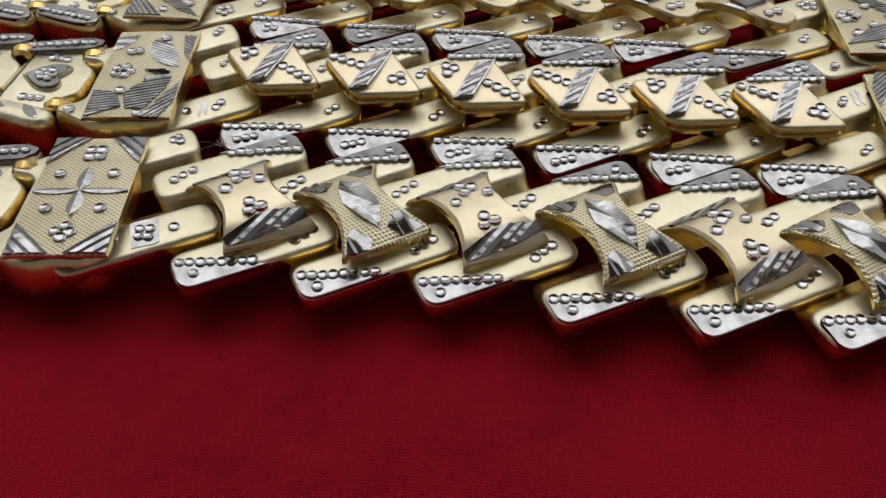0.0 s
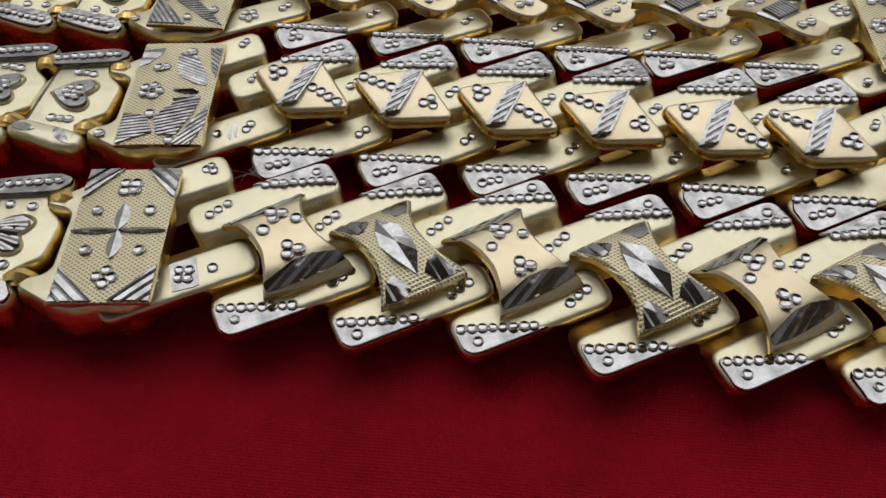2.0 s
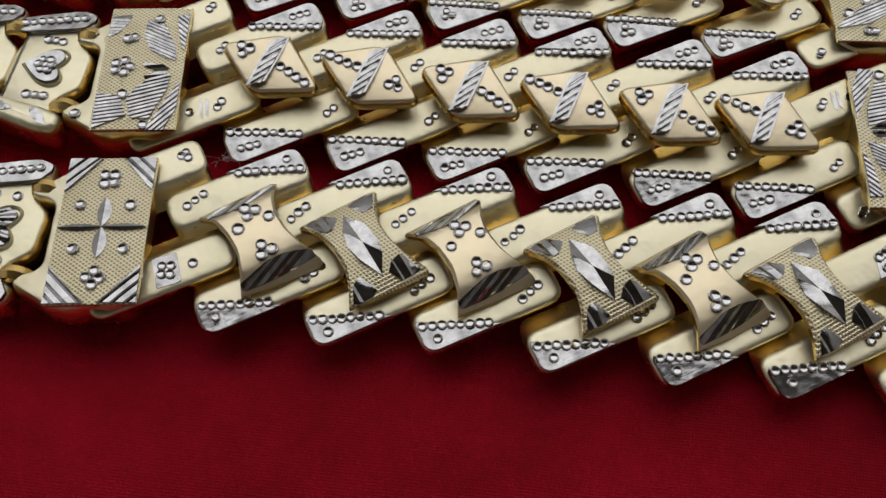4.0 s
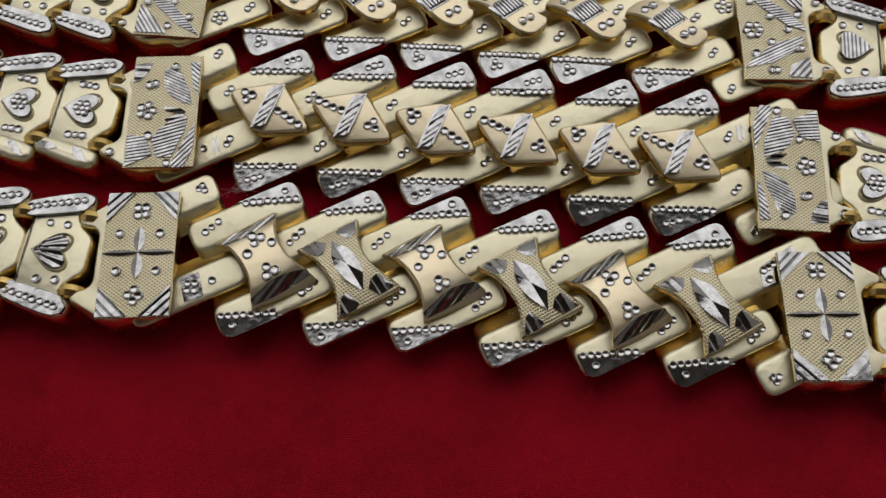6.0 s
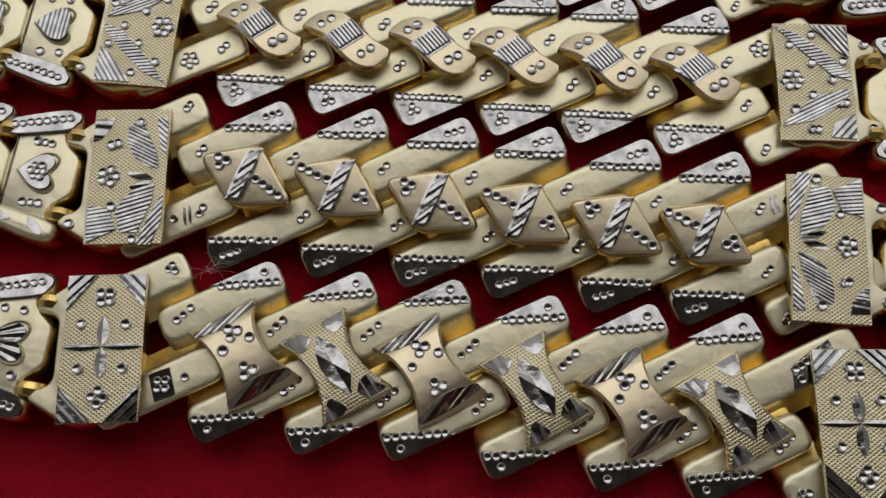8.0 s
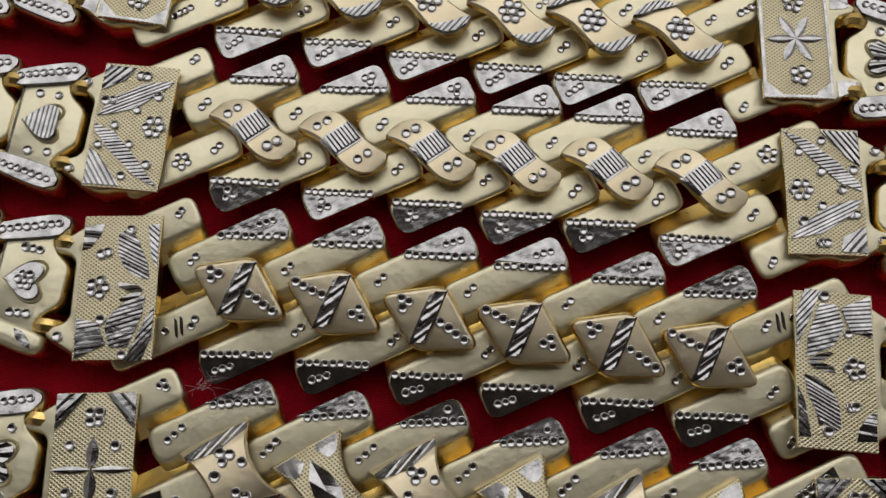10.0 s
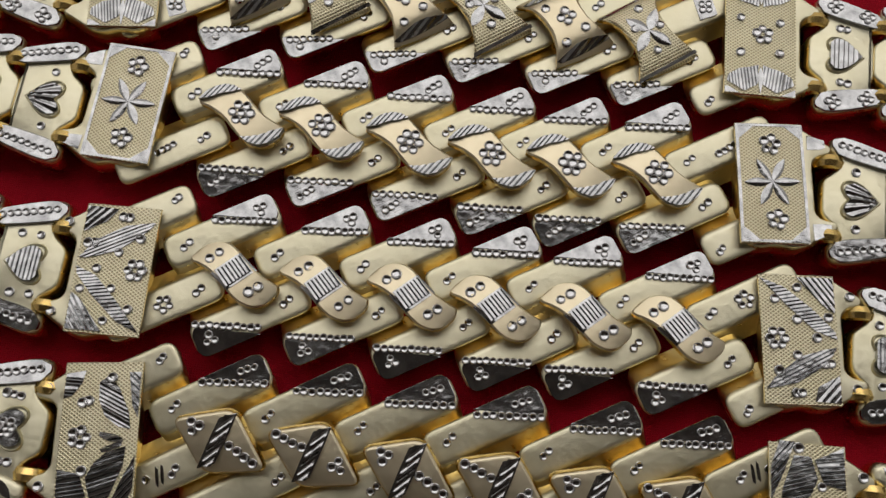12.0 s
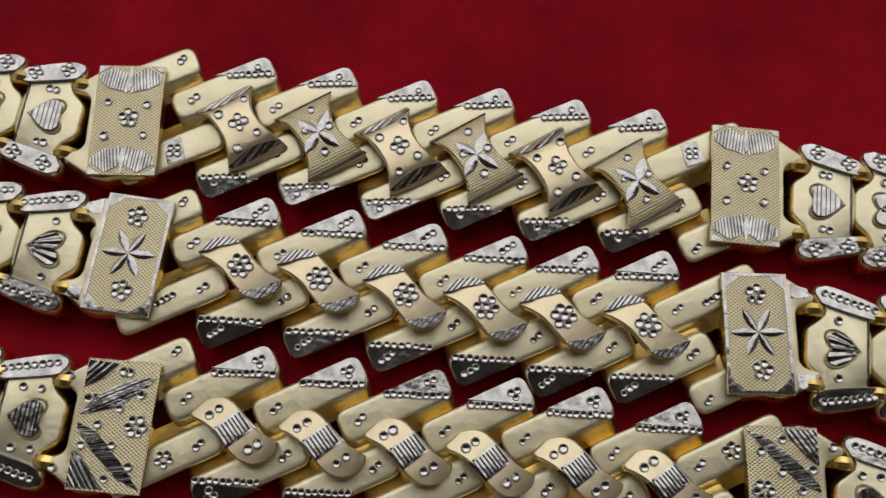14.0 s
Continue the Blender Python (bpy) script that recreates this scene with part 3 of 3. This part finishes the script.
def plate_parts(kind, w, h):
    hf = plate_height(w, h)
    a, b = w / 2 - 0.12, h / 2 - 0.12
    facets, spots = [], []
    if kind == 1:
        for sx in (-1, 1):
            for sy in (-1, 1):
                pts = [(sx * a, sy * b), (sx * a * 0.12, sy * b), (sx * a, sy * b * 0.52)]
                facets.append(ridged(pts if sx * sy > 0 else pts[::-1], 90 - 45 * sx * sy, hf, 0.95, -0.22))
        for turn, length in ((0, a), (90, 3.7), (180, a), (270, 3.7)):
            pts = petal(length, 0.75 if turn in (90, 270) else 0.42)
            facets.append(slab("silver_leaf", rot(pts[1] + pts[0][::-1][1:-1], turn), turn,
                               lambda x, y, t=radians(turn): hf(x, y) + 0.26 - 0.34 * abs(-SIN(t) * x + COS(t) * y), 0.3, [SILVER], 8, 4))
        spots = [(-2.6, 2.7), (2.6, 2.7), (-2.6, -2.6), (2.6, -2.6)] + cluster(0, 6.0, 4, 1.1, 0.8) + cluster(0, -5.9, 4, 1.1)
    elif kind == 2:
        q = lambda u, v: ((u - 0.5) * w, (0.46 - v) * h)
        hub = q(0.86, 0.50)

        def cut(pts, turn, pitch, depth):
            facets.append(ridged(turned([q(*p) for p in pts]), turn, hf, pitch, depth))

        cut([(0.02, 0.02), (0.27, 0.02), (0.24, 0.10), (0.12, 0.19), (0.01, 0.21)], 84, 0.5, 0.07)
        cut([(0.46, 0.10), (0.58, 0.05), (0.72, 0.14), (0.86, 0.30), (0.90, 0.42), (0.74, 0.40), (0.56, 0.33), (0.47, 0.22)], -118, 0.42, -0.06)
        cut([(0.66, 0.11), (0.73, 0.10), (0.79, 0.24), (0.74, 0.25)], 60, 2.0, 0.05)
        cut([(0.83, 0.03), (0.98, 0.03), (0.98, 0.34), (0.90, 0.26)], 48, 0.5, -0.13)
        cut([(0.46, 0.88), (0.38, 0.74), (0.47, 0.64), (0.62, 0.57), (0.86, 0.53), (0.84, 0.66), (0.68, 0.88)], -73, 0.5, -0.15)
        cut([(0.02, 0.68), (0.30, 0.71), (0.41, 0.86), (0.03, 0.95)], -82, 0.5, -0.15)
        cut([(0.66, 0.97), (0.84, 0.74), (0.98, 0.59), (0.98, 0.80), (0.86, 0.97)], -42, 0.5, -0.15)
        for tip, wide in (((0.46, 0.44), 0.5), ((0.50, 0.57), 0.42)):
            facets.append(feather(hub, q(*tip), wide, 96, hf, 0.5, 0.24))
        spots = cluster(*q(0.26, 0.47), 5, 1.1) + [q(0.27, 0.235), q(0.34, 0.225), q(0.62, 0.07), q(0.33, 0.69), q(0.62, 0.93)]
    elif kind == 3:
        q = lambda u, v: ((u - 0.5) * w, (0.5 - v) * h)

        def cut(pts, turn, pitch, depth):
            facets.append(ridged(turned([q(*p) for p in pts]), turn, hf, pitch, depth))

        cut([(0.02, 0.02), (0.45, 0.03), (0.30, 0.14), (0.02, 0.23)], -42, 0.8, -0.12)
        cut([(0.02, 0.44), (0.22, 0.28), (0.58, 0.16), (0.98, 0.11), (0.86, 0.20), (0.52, 0.36), (0.20, 0.42)], -62, 0.45, -0.13)
        cut([(0.02, 0.50), (0.30, 0.56), (0.66, 0.76), (0.98, 0.97), (0.68, 0.90), (0.30, 0.72), (0.04, 0.56)], 100, 0.45, -0.13)
        cut([(0.02, 0.70), (0.16, 0.75), (0.50, 0.98), (0.02, 0.98)], 36, 0.6, -0.15)
        spots = cluster(*q(0.80, 0.50), 6, 1.0) + [q(*p) for p in ((0.52, 0.09), (0.60, 0.09), (0.12, 0.315), (0.20, 0.31), (0.55, 0.375), (0.80, 0.25), (0.29, 0.51), (0.12, 0.67), (0.53, 0.65), (0.80, 0.80), (0.50, 0.90))]
    elif kind == 4:
        for sx in (-1, 1):
            for sy in (-1, 1):
                pts = [(sx * a, sy * b), (sx * a * 0.38, sy * b), (sx * a, sy * b * 0.70)]
                facets.append(slab("silver_corner", pts if sx * sy > 0 else pts[::-1], 30, lambda x, y: hf(x, y) + 0.05, 0.2, [SILVER], 4, 3))
        for sx in (-1, 1):
            pts = [(sx * (a + 0.05), -b), (sx * (a + 0.05), b), (sx * (a - 0.35), b), (sx * (a - 0.35), -b)]
            facets.append(slab("silver_rim", pts if sx > 0 else pts[::-1], 90, lambda x, y: hf(x, y) + 0.08, 0.2, [SILVER], 8, 2))
            pts = [(-a, sx * b), (a, sx * b), (a, sx * (b - 0.35)), (-a, sx * (b - 0.35))]
            facets.append(slab("silver_rim", pts if sx < 0 else pts[::-1], 0, lambda x, y: hf(x, y) + 0.08, 0.2, [SILVER], 8, 2))
        for k in range(6):
            turn = 60 * k + 2
            pts = petal(3.7, 0.62)
            facets.append(slab("silver_leaf", rot(pts[1] + pts[0][::-1][1:-1], turn), turn,
                               lambda x, y, t=radians(turn): hf(x, y) + 0.20 - 0.24 * abs(-SIN(t) * x + COS(t) * y), 0.25, [SILVER], 8, 4))
        spots = cluster(0.0, 5.3, 5, 1.15, 0.1) + cluster(0.3, -5.2, 5, 1.15, 0.1)
    else:
        for sy in (-1, 1):
            for sx in (-1, 1):
                pts = [(sx * 0.3, sy * (b - 4.3)), (sx * 1.4, sy * (b - 3.9)), (sx * 2.8, sy * (b - 3.6)), (sx * a * 0.92, sy * (b - 2.6)), (sx * a * 0.95, sy * (b - 1.6)), (sx * 2.2, sy * (b - 0.3)), (sx * 0.3, sy * (b - 1.4))]
                facets.append(ridged(pts if sx * sy > 0 else pts[::-1], 8 * sx * sy, hf, 0.45, -0.12))
                pts = [(sx * a, sy * b), (sx * a * 0.6, sy * b), (sx * a, sy * (b - 1.1))]
                facets.append(slab("silver_corner", pts if sx * sy > 0 else pts[::-1], 30, lambda x, y: hf(x, y) + 0.06, 0.2, [SILVER], 4, 3))
            pts = [(0, sy * (b - 4.0)), (0.45, sy * (b - 2.6)), (0, sy * b), (-0.45, sy * (b - 2.6))]
            facets.append(slab("silver_leaf", pts if sy > 0 else pts[::-1], 90, lambda x, y: hf(x, y) + 0.18, 0.2, [SILVER], 6, 2))
        spots = cluster(0.3, 0.2, 5, 1.1, 0.4) + [(-2.8, 2.6), (2.7, 2.2), (-2.8, -2.7), (2.6, -2.5)]
    return facets, spots, hf


# outline of the stamped body below a plate, chain on its left, heart links on its right
BODY = [(-4.2, 7.4), (-4.2, -7.6), (-2.0, -8.9), (0.6, -8.3), (2.7, -8.9), (4.8, -8.3), (7.2, -6.7), (8.8, -6.0), (8.7, -4.9), (6.7, -4.4), (6.0, -3.6),
        (6.1, 3.4), (6.8, 4.2), (8.7, 4.7), (8.9, 5.8), (7.3, 6.8), (4.8, 8.4), (3.0, 8.9), (0.6, 8.3), (-2.0, 8.7)]


def body_mesh():
    pts = rounded(BODY, 1.0, 3)
    rings = [[(x, y, z) for x, y in inset(pts, d)] for d, z in ((0.45, 5.5), (0.28, 5.46), (0.08, 5.22), (-0.12, 4.6), (-0.25, 3.8), (-0.25, 2.6), (0.0, 1.3), (0.5, 0.5))]
    return loft("end_body", rings, [SATIN, POLISHED, FLANK], [0, 0, 0, 2, 2, 1, 1, 1, 1])


BODY_ME = body_mesh()


EAR_CUTS = [slab("silver_cut", [(x, sy * y) for x, y in ((5.4, 5.2), (7.9, 5.3), (7.8, 6.6), (5.5, 7.6))][::sy], 60, tilted(5.56, 0.0, 0.0), 0.15, [SILVER], ridge=(0.9, 0.1)) for sy in (1, -1)]


def end_plate(kind, bracelet, x, y, turn, w, h, side):
    """The knurled rectangular plate on its stamped body; side 1 has the heart links to its right, -1 to its left."""
    place = at(x, y, 0, turn)
    face = place if side > 0 else place @ at(0, 0, 0, 180)
    body = part("end_body", BODY_ME, bracelet, face, "satin gold stamped body")
    facets, spots, hf = plate_parts(kind, w, h)
    if kind in (2, 3):
        dimples(body, [(7.2, 5.9), (7.2, -6.0)], 5.5, 1.25)
    elif kind == 4:
        for me in EAR_CUTS:
            part("silver_cut", me, body, None, "bright-cut silver ear")
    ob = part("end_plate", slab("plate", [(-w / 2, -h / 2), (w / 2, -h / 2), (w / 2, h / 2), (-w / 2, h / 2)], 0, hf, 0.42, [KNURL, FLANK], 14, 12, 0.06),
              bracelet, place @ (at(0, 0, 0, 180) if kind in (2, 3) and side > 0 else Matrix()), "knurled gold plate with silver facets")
    for f in facets:
        part(f.name.split(".")[0], f, ob, None, "bright-cut silver facet")
    dimples(ob, spots, lambda u, v: hf(u, v) + 0.02, 1.2)
    return ob


# ---------------------------------------------------------------- heart links
def heart_outline(size):
    """A plump heart whose point looks along +x."""
    pts = []
    for k in range(32):
        t = 2 * math.pi * k / 32
        pts.append(((13 * COS(t) - 4.6 * COS(2 * t) - 1.6 * COS(3 * t) - 0.6 * COS(4 * t)) * -size / 16 - 0.15 * size, 14.6 * SIN(t) * abs(SIN(t)) ** 1.1 * size / 16))
    return pts


CORE = [(-5.0, -2.5), (-2.7, -4.4), (-2.6, -6.9), (4.3, -5.4), (3.6, -4.2), (4.2, -2.6), (4.2, 2.6), (3.6, 4.2), (4.3, 5.4), (-2.6, 6.9), (-2.7, 4.4), (-5.0, 2.5)]
WING_UP = [(-4.1, 6.3), (-2.0, 5.6), (1.5, 4.9), (4.5, 4.4), (5.3, 4.8), (5.5, 6.1), (4.7, 7.1), (1.5, 8.1), (-1.5, 8.9), (-3.3, 9.0), (-4.2, 8.2)]
WING_DOWN = [(x, -y) for x, y in WING_UP[::-1]]


def core_mesh():
    pts = rounded(CORE, 0.9, 4)
    rings = [[(x, y, z) for x, y in inset(pts, d)] for d, z in ((0.4, 5.05), (0.24, 5.01), (0.08, 4.86), (-0.06, 4.5), (-0.2, 3.9), (-0.2, 2.0), (0.3, 0.8))]
    return loft("core", rings, [SATIN, POLISHED, FLANK], [0, 0, 0, 2, 2, 1, 1, 1])


def wing_mesh(poly):
    pts = rounded(poly, 0.8, 3)
    rings = [[(x, y, z) for x, y in inset(pts, d)] for d, z in ((0.9, 5.42), (0.55, 5.36), (0.25, 5.15), (0.05, 4.8), (-0.05, 4.3), (-0.1, 2.4), (0.4, 1.0))]
    return loft("wing", rings, [SATIN, POLISHED, FLANK], [0, 0, 0, 0, 2, 1, 1, 1])


def loop_mesh():
    """A short bent hinge tube."""
    verts, faces, n, m = [], [], 7, 7
    for k in range(n + 1):
        a = math.pi * k / n
        cx, cz = 1.25 * COS(a), 2.2 + 1.7 * SIN(a)
        for j in range(m):
            b = 2 * math.pi * j / m
            verts.append((cx + 0.55 * COS(b) * COS(a), 0.75 * SIN(b), cz + 0.55 * COS(b) * SIN(a)))
    for k in range(n):
        for j in range(m):
            faces.append((k * m + j, k * m + (j + 1) % m, (k + 1) * m + (j + 1) % m, (k + 1) * m + j))
    faces += [tuple(range(m)), tuple(range(n * m, n * m + m))]
    return mesh_of("hinge_loop", verts, faces, [POLISHED], smooth=[True] * len(faces))


CORE_ME, WING_UP_ME, WING_DOWN_ME, LOOP_ME = core_mesh(), wing_mesh(WING_UP), wing_mesh(WING_DOWN), loop_mesh()
HEART_DISH = loft("heart_rim", [[(x, y, z) for x, y in inset(heart_outline(3.1)[::-1], d)] for d, z in ((0.42, 5.02), (0.3, 5.3), (0.14, 5.4), (0.0, 5.2), (-0.1, 4.6))], [SATIN], [0] * 6)


def shell(x, y):
    """Cuts that spread over a heart from its point."""
    wave = math.degrees(math.atan2(y, 3.6 - x)) / 13.0
    return 5.72 - 0.03 * (x * x + y * y) - 0.42 * abs(wave - round(wave))


HEARTS = {k: slab("silver_heart", heart_outline(2.55)[::-1], 0 if k in (3, 5) else 90, shell if k in (1, 4) else level(5.6), 0.75, [SILVER], 26, 12, ridge=ridge) for k, ridge in
          ((1, None), (2, None), (3, (0.6, -0.18)), (4, None), (5, (0.7, 0.12)))}
def on_wing(x, y):
    """The slope of the silver strip along a wing, tipped outwards."""
    return 5.52 - 0.07 * (abs(y) - 7.0 + 0.25 * x)


WING_CUT = slab("silver_patch", inset(rounded(WING_UP, 0.8, 3), 0.14), -14, on_wing, 0.45, [SILVER], 8, 4, 0.1)
WING_LEAVES = [slab("silver_cut", rot(petal(3.4, 0.6)[1] + petal(3.4, 0.6)[0][::-1][1:-1], way, x, y), way, lambda x, y: on_wing(x, y) - 0.02, 0.35, [SILVER], ridge=(0.9, 0.1))
               for x, y, way in ((1.6, 6.5, -8), (-2.9, 8.3, -42))]
WING_CUT_DOWN = slab("silver_patch", inset(rounded(WING_DOWN, 0.8, 3), 0.14), 14, on_wing, 0.45, [SILVER], 8, 4, 0.1)


def heart_link(kind, bracelet, x, y, turn, side, spotted=False):
    place = at(x, y, 0, turn if side > 0 else turn + 180)
    core = part("heart_link", CORE_ME, bracelet, place, "satin gold link with a raised silver heart")
    part("wing", WING_UP_ME, core)
    part("wing", WING_DOWN_ME, core)
    if kind == 2:
        for me in WING_LEAVES:
            part("silver_cut", me, core, None, "bright-cut silver leaf")
    else:
        part("silver_patch", WING_CUT, core, None, "bright-cut silver strip")
    part("silver_patch", WING_CUT_DOWN, core, None, "bright-cut silver strip")
    part("heart_rim", HEART_DISH, core)
    part("heart", HEARTS[2 if spotted else kind], core, None, "cut silver heart")
    for lx, ly in ((-3.9, 5.2), (-3.9, -5.4)):
        part("hinge_loop", LOOP_ME, core, at(lx, ly, 0, 0) @ Matrix.Scale(1.35, 4))
    for sy in (-1,) if kind == 2 else (1, -1):
        if kind == 5:
            dimples(core, cluster(-1.6, sy * 7.4, 4) + cluster(2.9, sy * 6.3, 4), on_wing)
        else:
            dimples(core, row((-2.7, sy * 7.6), (4.2, sy * 6.0), 8), on_wing)
    dimples(core, {2: row((-1.2, 4.1), (0.8, 4.1), 3) + row((-1.0, -4.0), (0.9, -4.2), 3), 4: [(-0.6, 4.0), (-0.6, -4.0)],
                   5: row((-0.7, 4.2), (0.3, 4.1), 2) + row((-0.5, -4.1), (0.5, -4.2), 2)}.get(kind, [(-1.6, 3.9), (0.9, 4.0), (-1.2, -4.0), (1.2, -4.0)]), 5.04, 1.15)
    if kind == 2:
        dimples(core, cluster(-0.3, 0.0, 7, 0.9), 5.62)
    elif spotted:
        dimples(core, cluster(-0.3, 0.0, 4), 5.62)
    return core


# ---------------------------------------------------------------- the five bracelets
PLATES = {  # left and right plate of each kind: x, y, turn, width, height
    1: ((-27.05, 76.72, 2.0, 9.55, 17.7), (60.62, 68.75, 0.5, 9.55, 17.3)),
    2: ((-26.48, 98.41, 1.6, 9.6, 18.0), (59.32, 89.80, -3.4, 9.4, 18.7)),
    3: ((-27.18, 119.37, -4.1, 9.7, 17.0), (60.11, 112.15, -1.0, 9.7, 16.6)),
    4: ((-27.76, 142.55, -7.7, 9.3, 16.7), (58.22, 133.02, -0.7, 9.1, 16.8)),
    5: ((-30.12, 162.43, 0.0, 9.6, 17.0), (58.28, 154.42, -4.7, 9.8, 17.8)),
}
LINKS = {  # middle of each pair of arms
    1: ((-11.5, 77.1), (-0.2, 75.8), (11.0, 75.2), (22.6, 73.2), (34.5, 72.1), (45.7, 71.0)),
    2: ((-11.2, 98.5), (0.5, 97.6), (11.9, 96.3), (22.9, 95.1), (34.7, 93.6), (45.8, 92.1)),
    3: ((-11.7, 119.6), (0.2, 118.4), (11.4, 117.1), (22.6, 115.8), (33.1, 114.9), (44.9, 113.1)),
    4: ((-12.8, 140.9), (-0.8, 139.5), (10.6, 137.8), (21.8, 136.2), (32.0, 134.9), (43.1, 134.1)),
    5: ((-14.7, 162.7), (-2.8, 161.5), (8.9, 159.5), (20.2, 158.6), (31.3, 157.0), (42.6, 155.6)),
}
TILE_SPOTS = {  # middle of each centre tile
    1: ((-10.7, 76.1), (0.3, 74.8), (11.3, 74.5), (23.7, 72.4), (35.0, 71.0), (46.3, 70.1)),
    2: ((-11.4, 98.2), (0.0, 96.8), (11.5, 95.1), (22.7, 93.7), (33.8, 92.3), (44.5, 91.3)),
    3: ((-11.5, 119.0), (-0.1, 117.5), (11.1, 116.6), (21.7, 115.3), (33.1, 114.5), (44.7, 113.1)),
    4: ((-12.2, 140.6), (-1.5, 139.0), (10.2, 137.0), (21.1, 135.5), (31.5, 134.4), (42.8, 133.4)),
    5: ((-14.0, 161.7), (-2.6, 160.6), (8.9, 158.7), (19.9, 157.7), (31.3, 156.1), (42.6, 154.3)),
}
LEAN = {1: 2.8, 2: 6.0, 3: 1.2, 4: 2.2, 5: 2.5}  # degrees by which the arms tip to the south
TILE_LEAN = {1: 0.0, 2: 10.5, 3: -4.0, 4: 0.0, 5: 0.0}
LABELS = {
    1: "gold bracelet with waisted tiles and silver leaf cuts on red cloth",
    2: "gold bracelet with raised diamond tiles on red cloth",
    3: "gold bracelet with wavy tiles and grooved silver bands on red cloth",
    4: "gold bracelet with wavy tiles and dimpled flowers on red cloth",
    5: "gold bracelet with waisted tiles and star cuts on red cloth",
}


def bracelet(kind):
    spots, tops = LINKS[kind], TILE_SPOTS[kind]
    left, right = PLATES[kind]
    ox, oy = (spots[0][0] + spots[5][0]) / 2, (spots[0][1] + spots[5][1]) / 2
    way = math.degrees(math.atan2(spots[5][1] - spots[0][1], spots[5][0] - spots[0][0]))
    root = new("bracelet")
    root.matrix_basis = at(ox, oy)
    tagged(root, LABELS[kind], "bracelet", "gold bracelets in a row")
    step = ((spots[5][0] - spots[0][0]) / 5, (spots[5][1] - spots[0][1]) / 5)
    spots = ((spots[0][0] - step[0], spots[0][1] - step[1]), *spots, (spots[5][0] + step[0], spots[5][1] + step[1]))
    for i, (x, y) in enumerate(spots):
        a, b = spots[max(0, i - 1)], spots[min(7, i + 1)]
        turn = 0.5 * way + 0.5 * math.degrees(math.atan2(b[1] - a[1], b[0] - a[0]))
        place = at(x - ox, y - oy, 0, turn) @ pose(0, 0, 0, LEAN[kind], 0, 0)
        upper = at(ARM_X, ARM_Y[kind], 0, ARM_TURN)
        end = i in (0, 7)
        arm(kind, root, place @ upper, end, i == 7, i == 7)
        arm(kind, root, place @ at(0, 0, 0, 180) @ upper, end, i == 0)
        if not end:
            tx, ty = tops[i - 1]
            tile(kind, i - 1, root, at(tx - ox, ty - oy + 8.2 * SIN(radians(TILE_LEAN[kind])), 0, turn) @ pose(0, 0, 0, TILE_LEAN[kind], 0, 0))
        if 0 < i < 6:
            part("hinge_bar", CONNECTOR, root, place @ at(step[0] / 2, 0, 0, 0))
    for side, (px, py, turn, w, h) in ((-1, left), (1, right)):
        end_plate(kind, root, px - ox, py - oy, turn, w, h, side)
        for k in range(3):
            d = 12.2 + 9.1 * k
            a = radians(way if side > 0 else way + 180)
            heart_link(kind, root, px - ox + d * COS(a), py - oy + d * SIN(a) - 0.45, way, side, kind == 5 and side > 0 and k == 1)
    return root


for kind in (1, 2, 3, 4, 5):
    bracelet(kind)


# ---------------------------------------------------------------- a tuft of lint caught on the nearest bracelet
def lint():
    mat, nt, bsdf = nodes_of("lint_fibre")
    bsdf.inputs["Base Color"].default_value = (0.62, 0.50, 0.50, 1)
    bsdf.inputs["Roughness"].default_value = 0.8
    tuft = random.Random(11)
    verts, faces = [], []
    for _ in range(16):
        a, bend, length = tuft.uniform(0, 6.3), tuft.uniform(-1.6, 1.6), tuft.uniform(1.2, 3.6)
        p, n = Vector((tuft.uniform(-0.5, 0.5), tuft.uniform(-0.4, 0.4), 0)), 8
        rise = tuft.uniform(0.05, 0.5)
        base = len(verts)
        for k in range(n + 1):
            t = k / n
            c = p + Vector((COS(a + bend * t), SIN(a + bend * t) * 0.7, rise * (1 - t))) * (length * t)
            for j in range(3):
                b = 2.094 * j
                verts.append((c.x + 0.014 * COS(b), c.y + 0.014 * SIN(b), c.z + 0.014 * SIN(b + 1)))
        for k in range(n):
            for j in range(3):
                q = base + k * 3
                faces.append((q + j, q + (j + 1) % 3, q + 3 + (j + 1) % 3, q + 3 + j))
    ob = new("lint", mesh_of("lint", verts, faces, [mat]))
    ob.matrix_basis = at(-15.8, 86.5, 5.2)
    return tagged(ob, "thin pale lint fibres caught on the gold bracelet", "lint", kind="stuff")


lint()


# ---------------------------------------------------------------- an unseen light panel, added round the soft source
def added_light_panel():
    root = new("added_light_panel")
    root.matrix_basis = Matrix.Translation((0.0, 1.725, 2.52))
    tagged(root, "unseen white square-cornered light panel added on the ceiling", "lamp")
    base = rounded([(-2130, -1245), (2130, -1245), (2130, 1245), (-2130, 1245)], 20, 3)
    part("housing", loft("housing", [[(x, y, z) for x, y in base] for z in (10, 80)], [WALL], [0, 0, 0]), root)
    inner = rounded([(-2105, -1230), (2105, -1230), (2105, 1230), (-2105, 1230)], 12, 3)
    part("diffuser", loft("diffuser", [[(x, y, z) for x, y in inner] for z in (0, 9)], [panel_mat], [0, 0, 0]), root, None, "glowing white face of the added light panel")


added_light_panel()
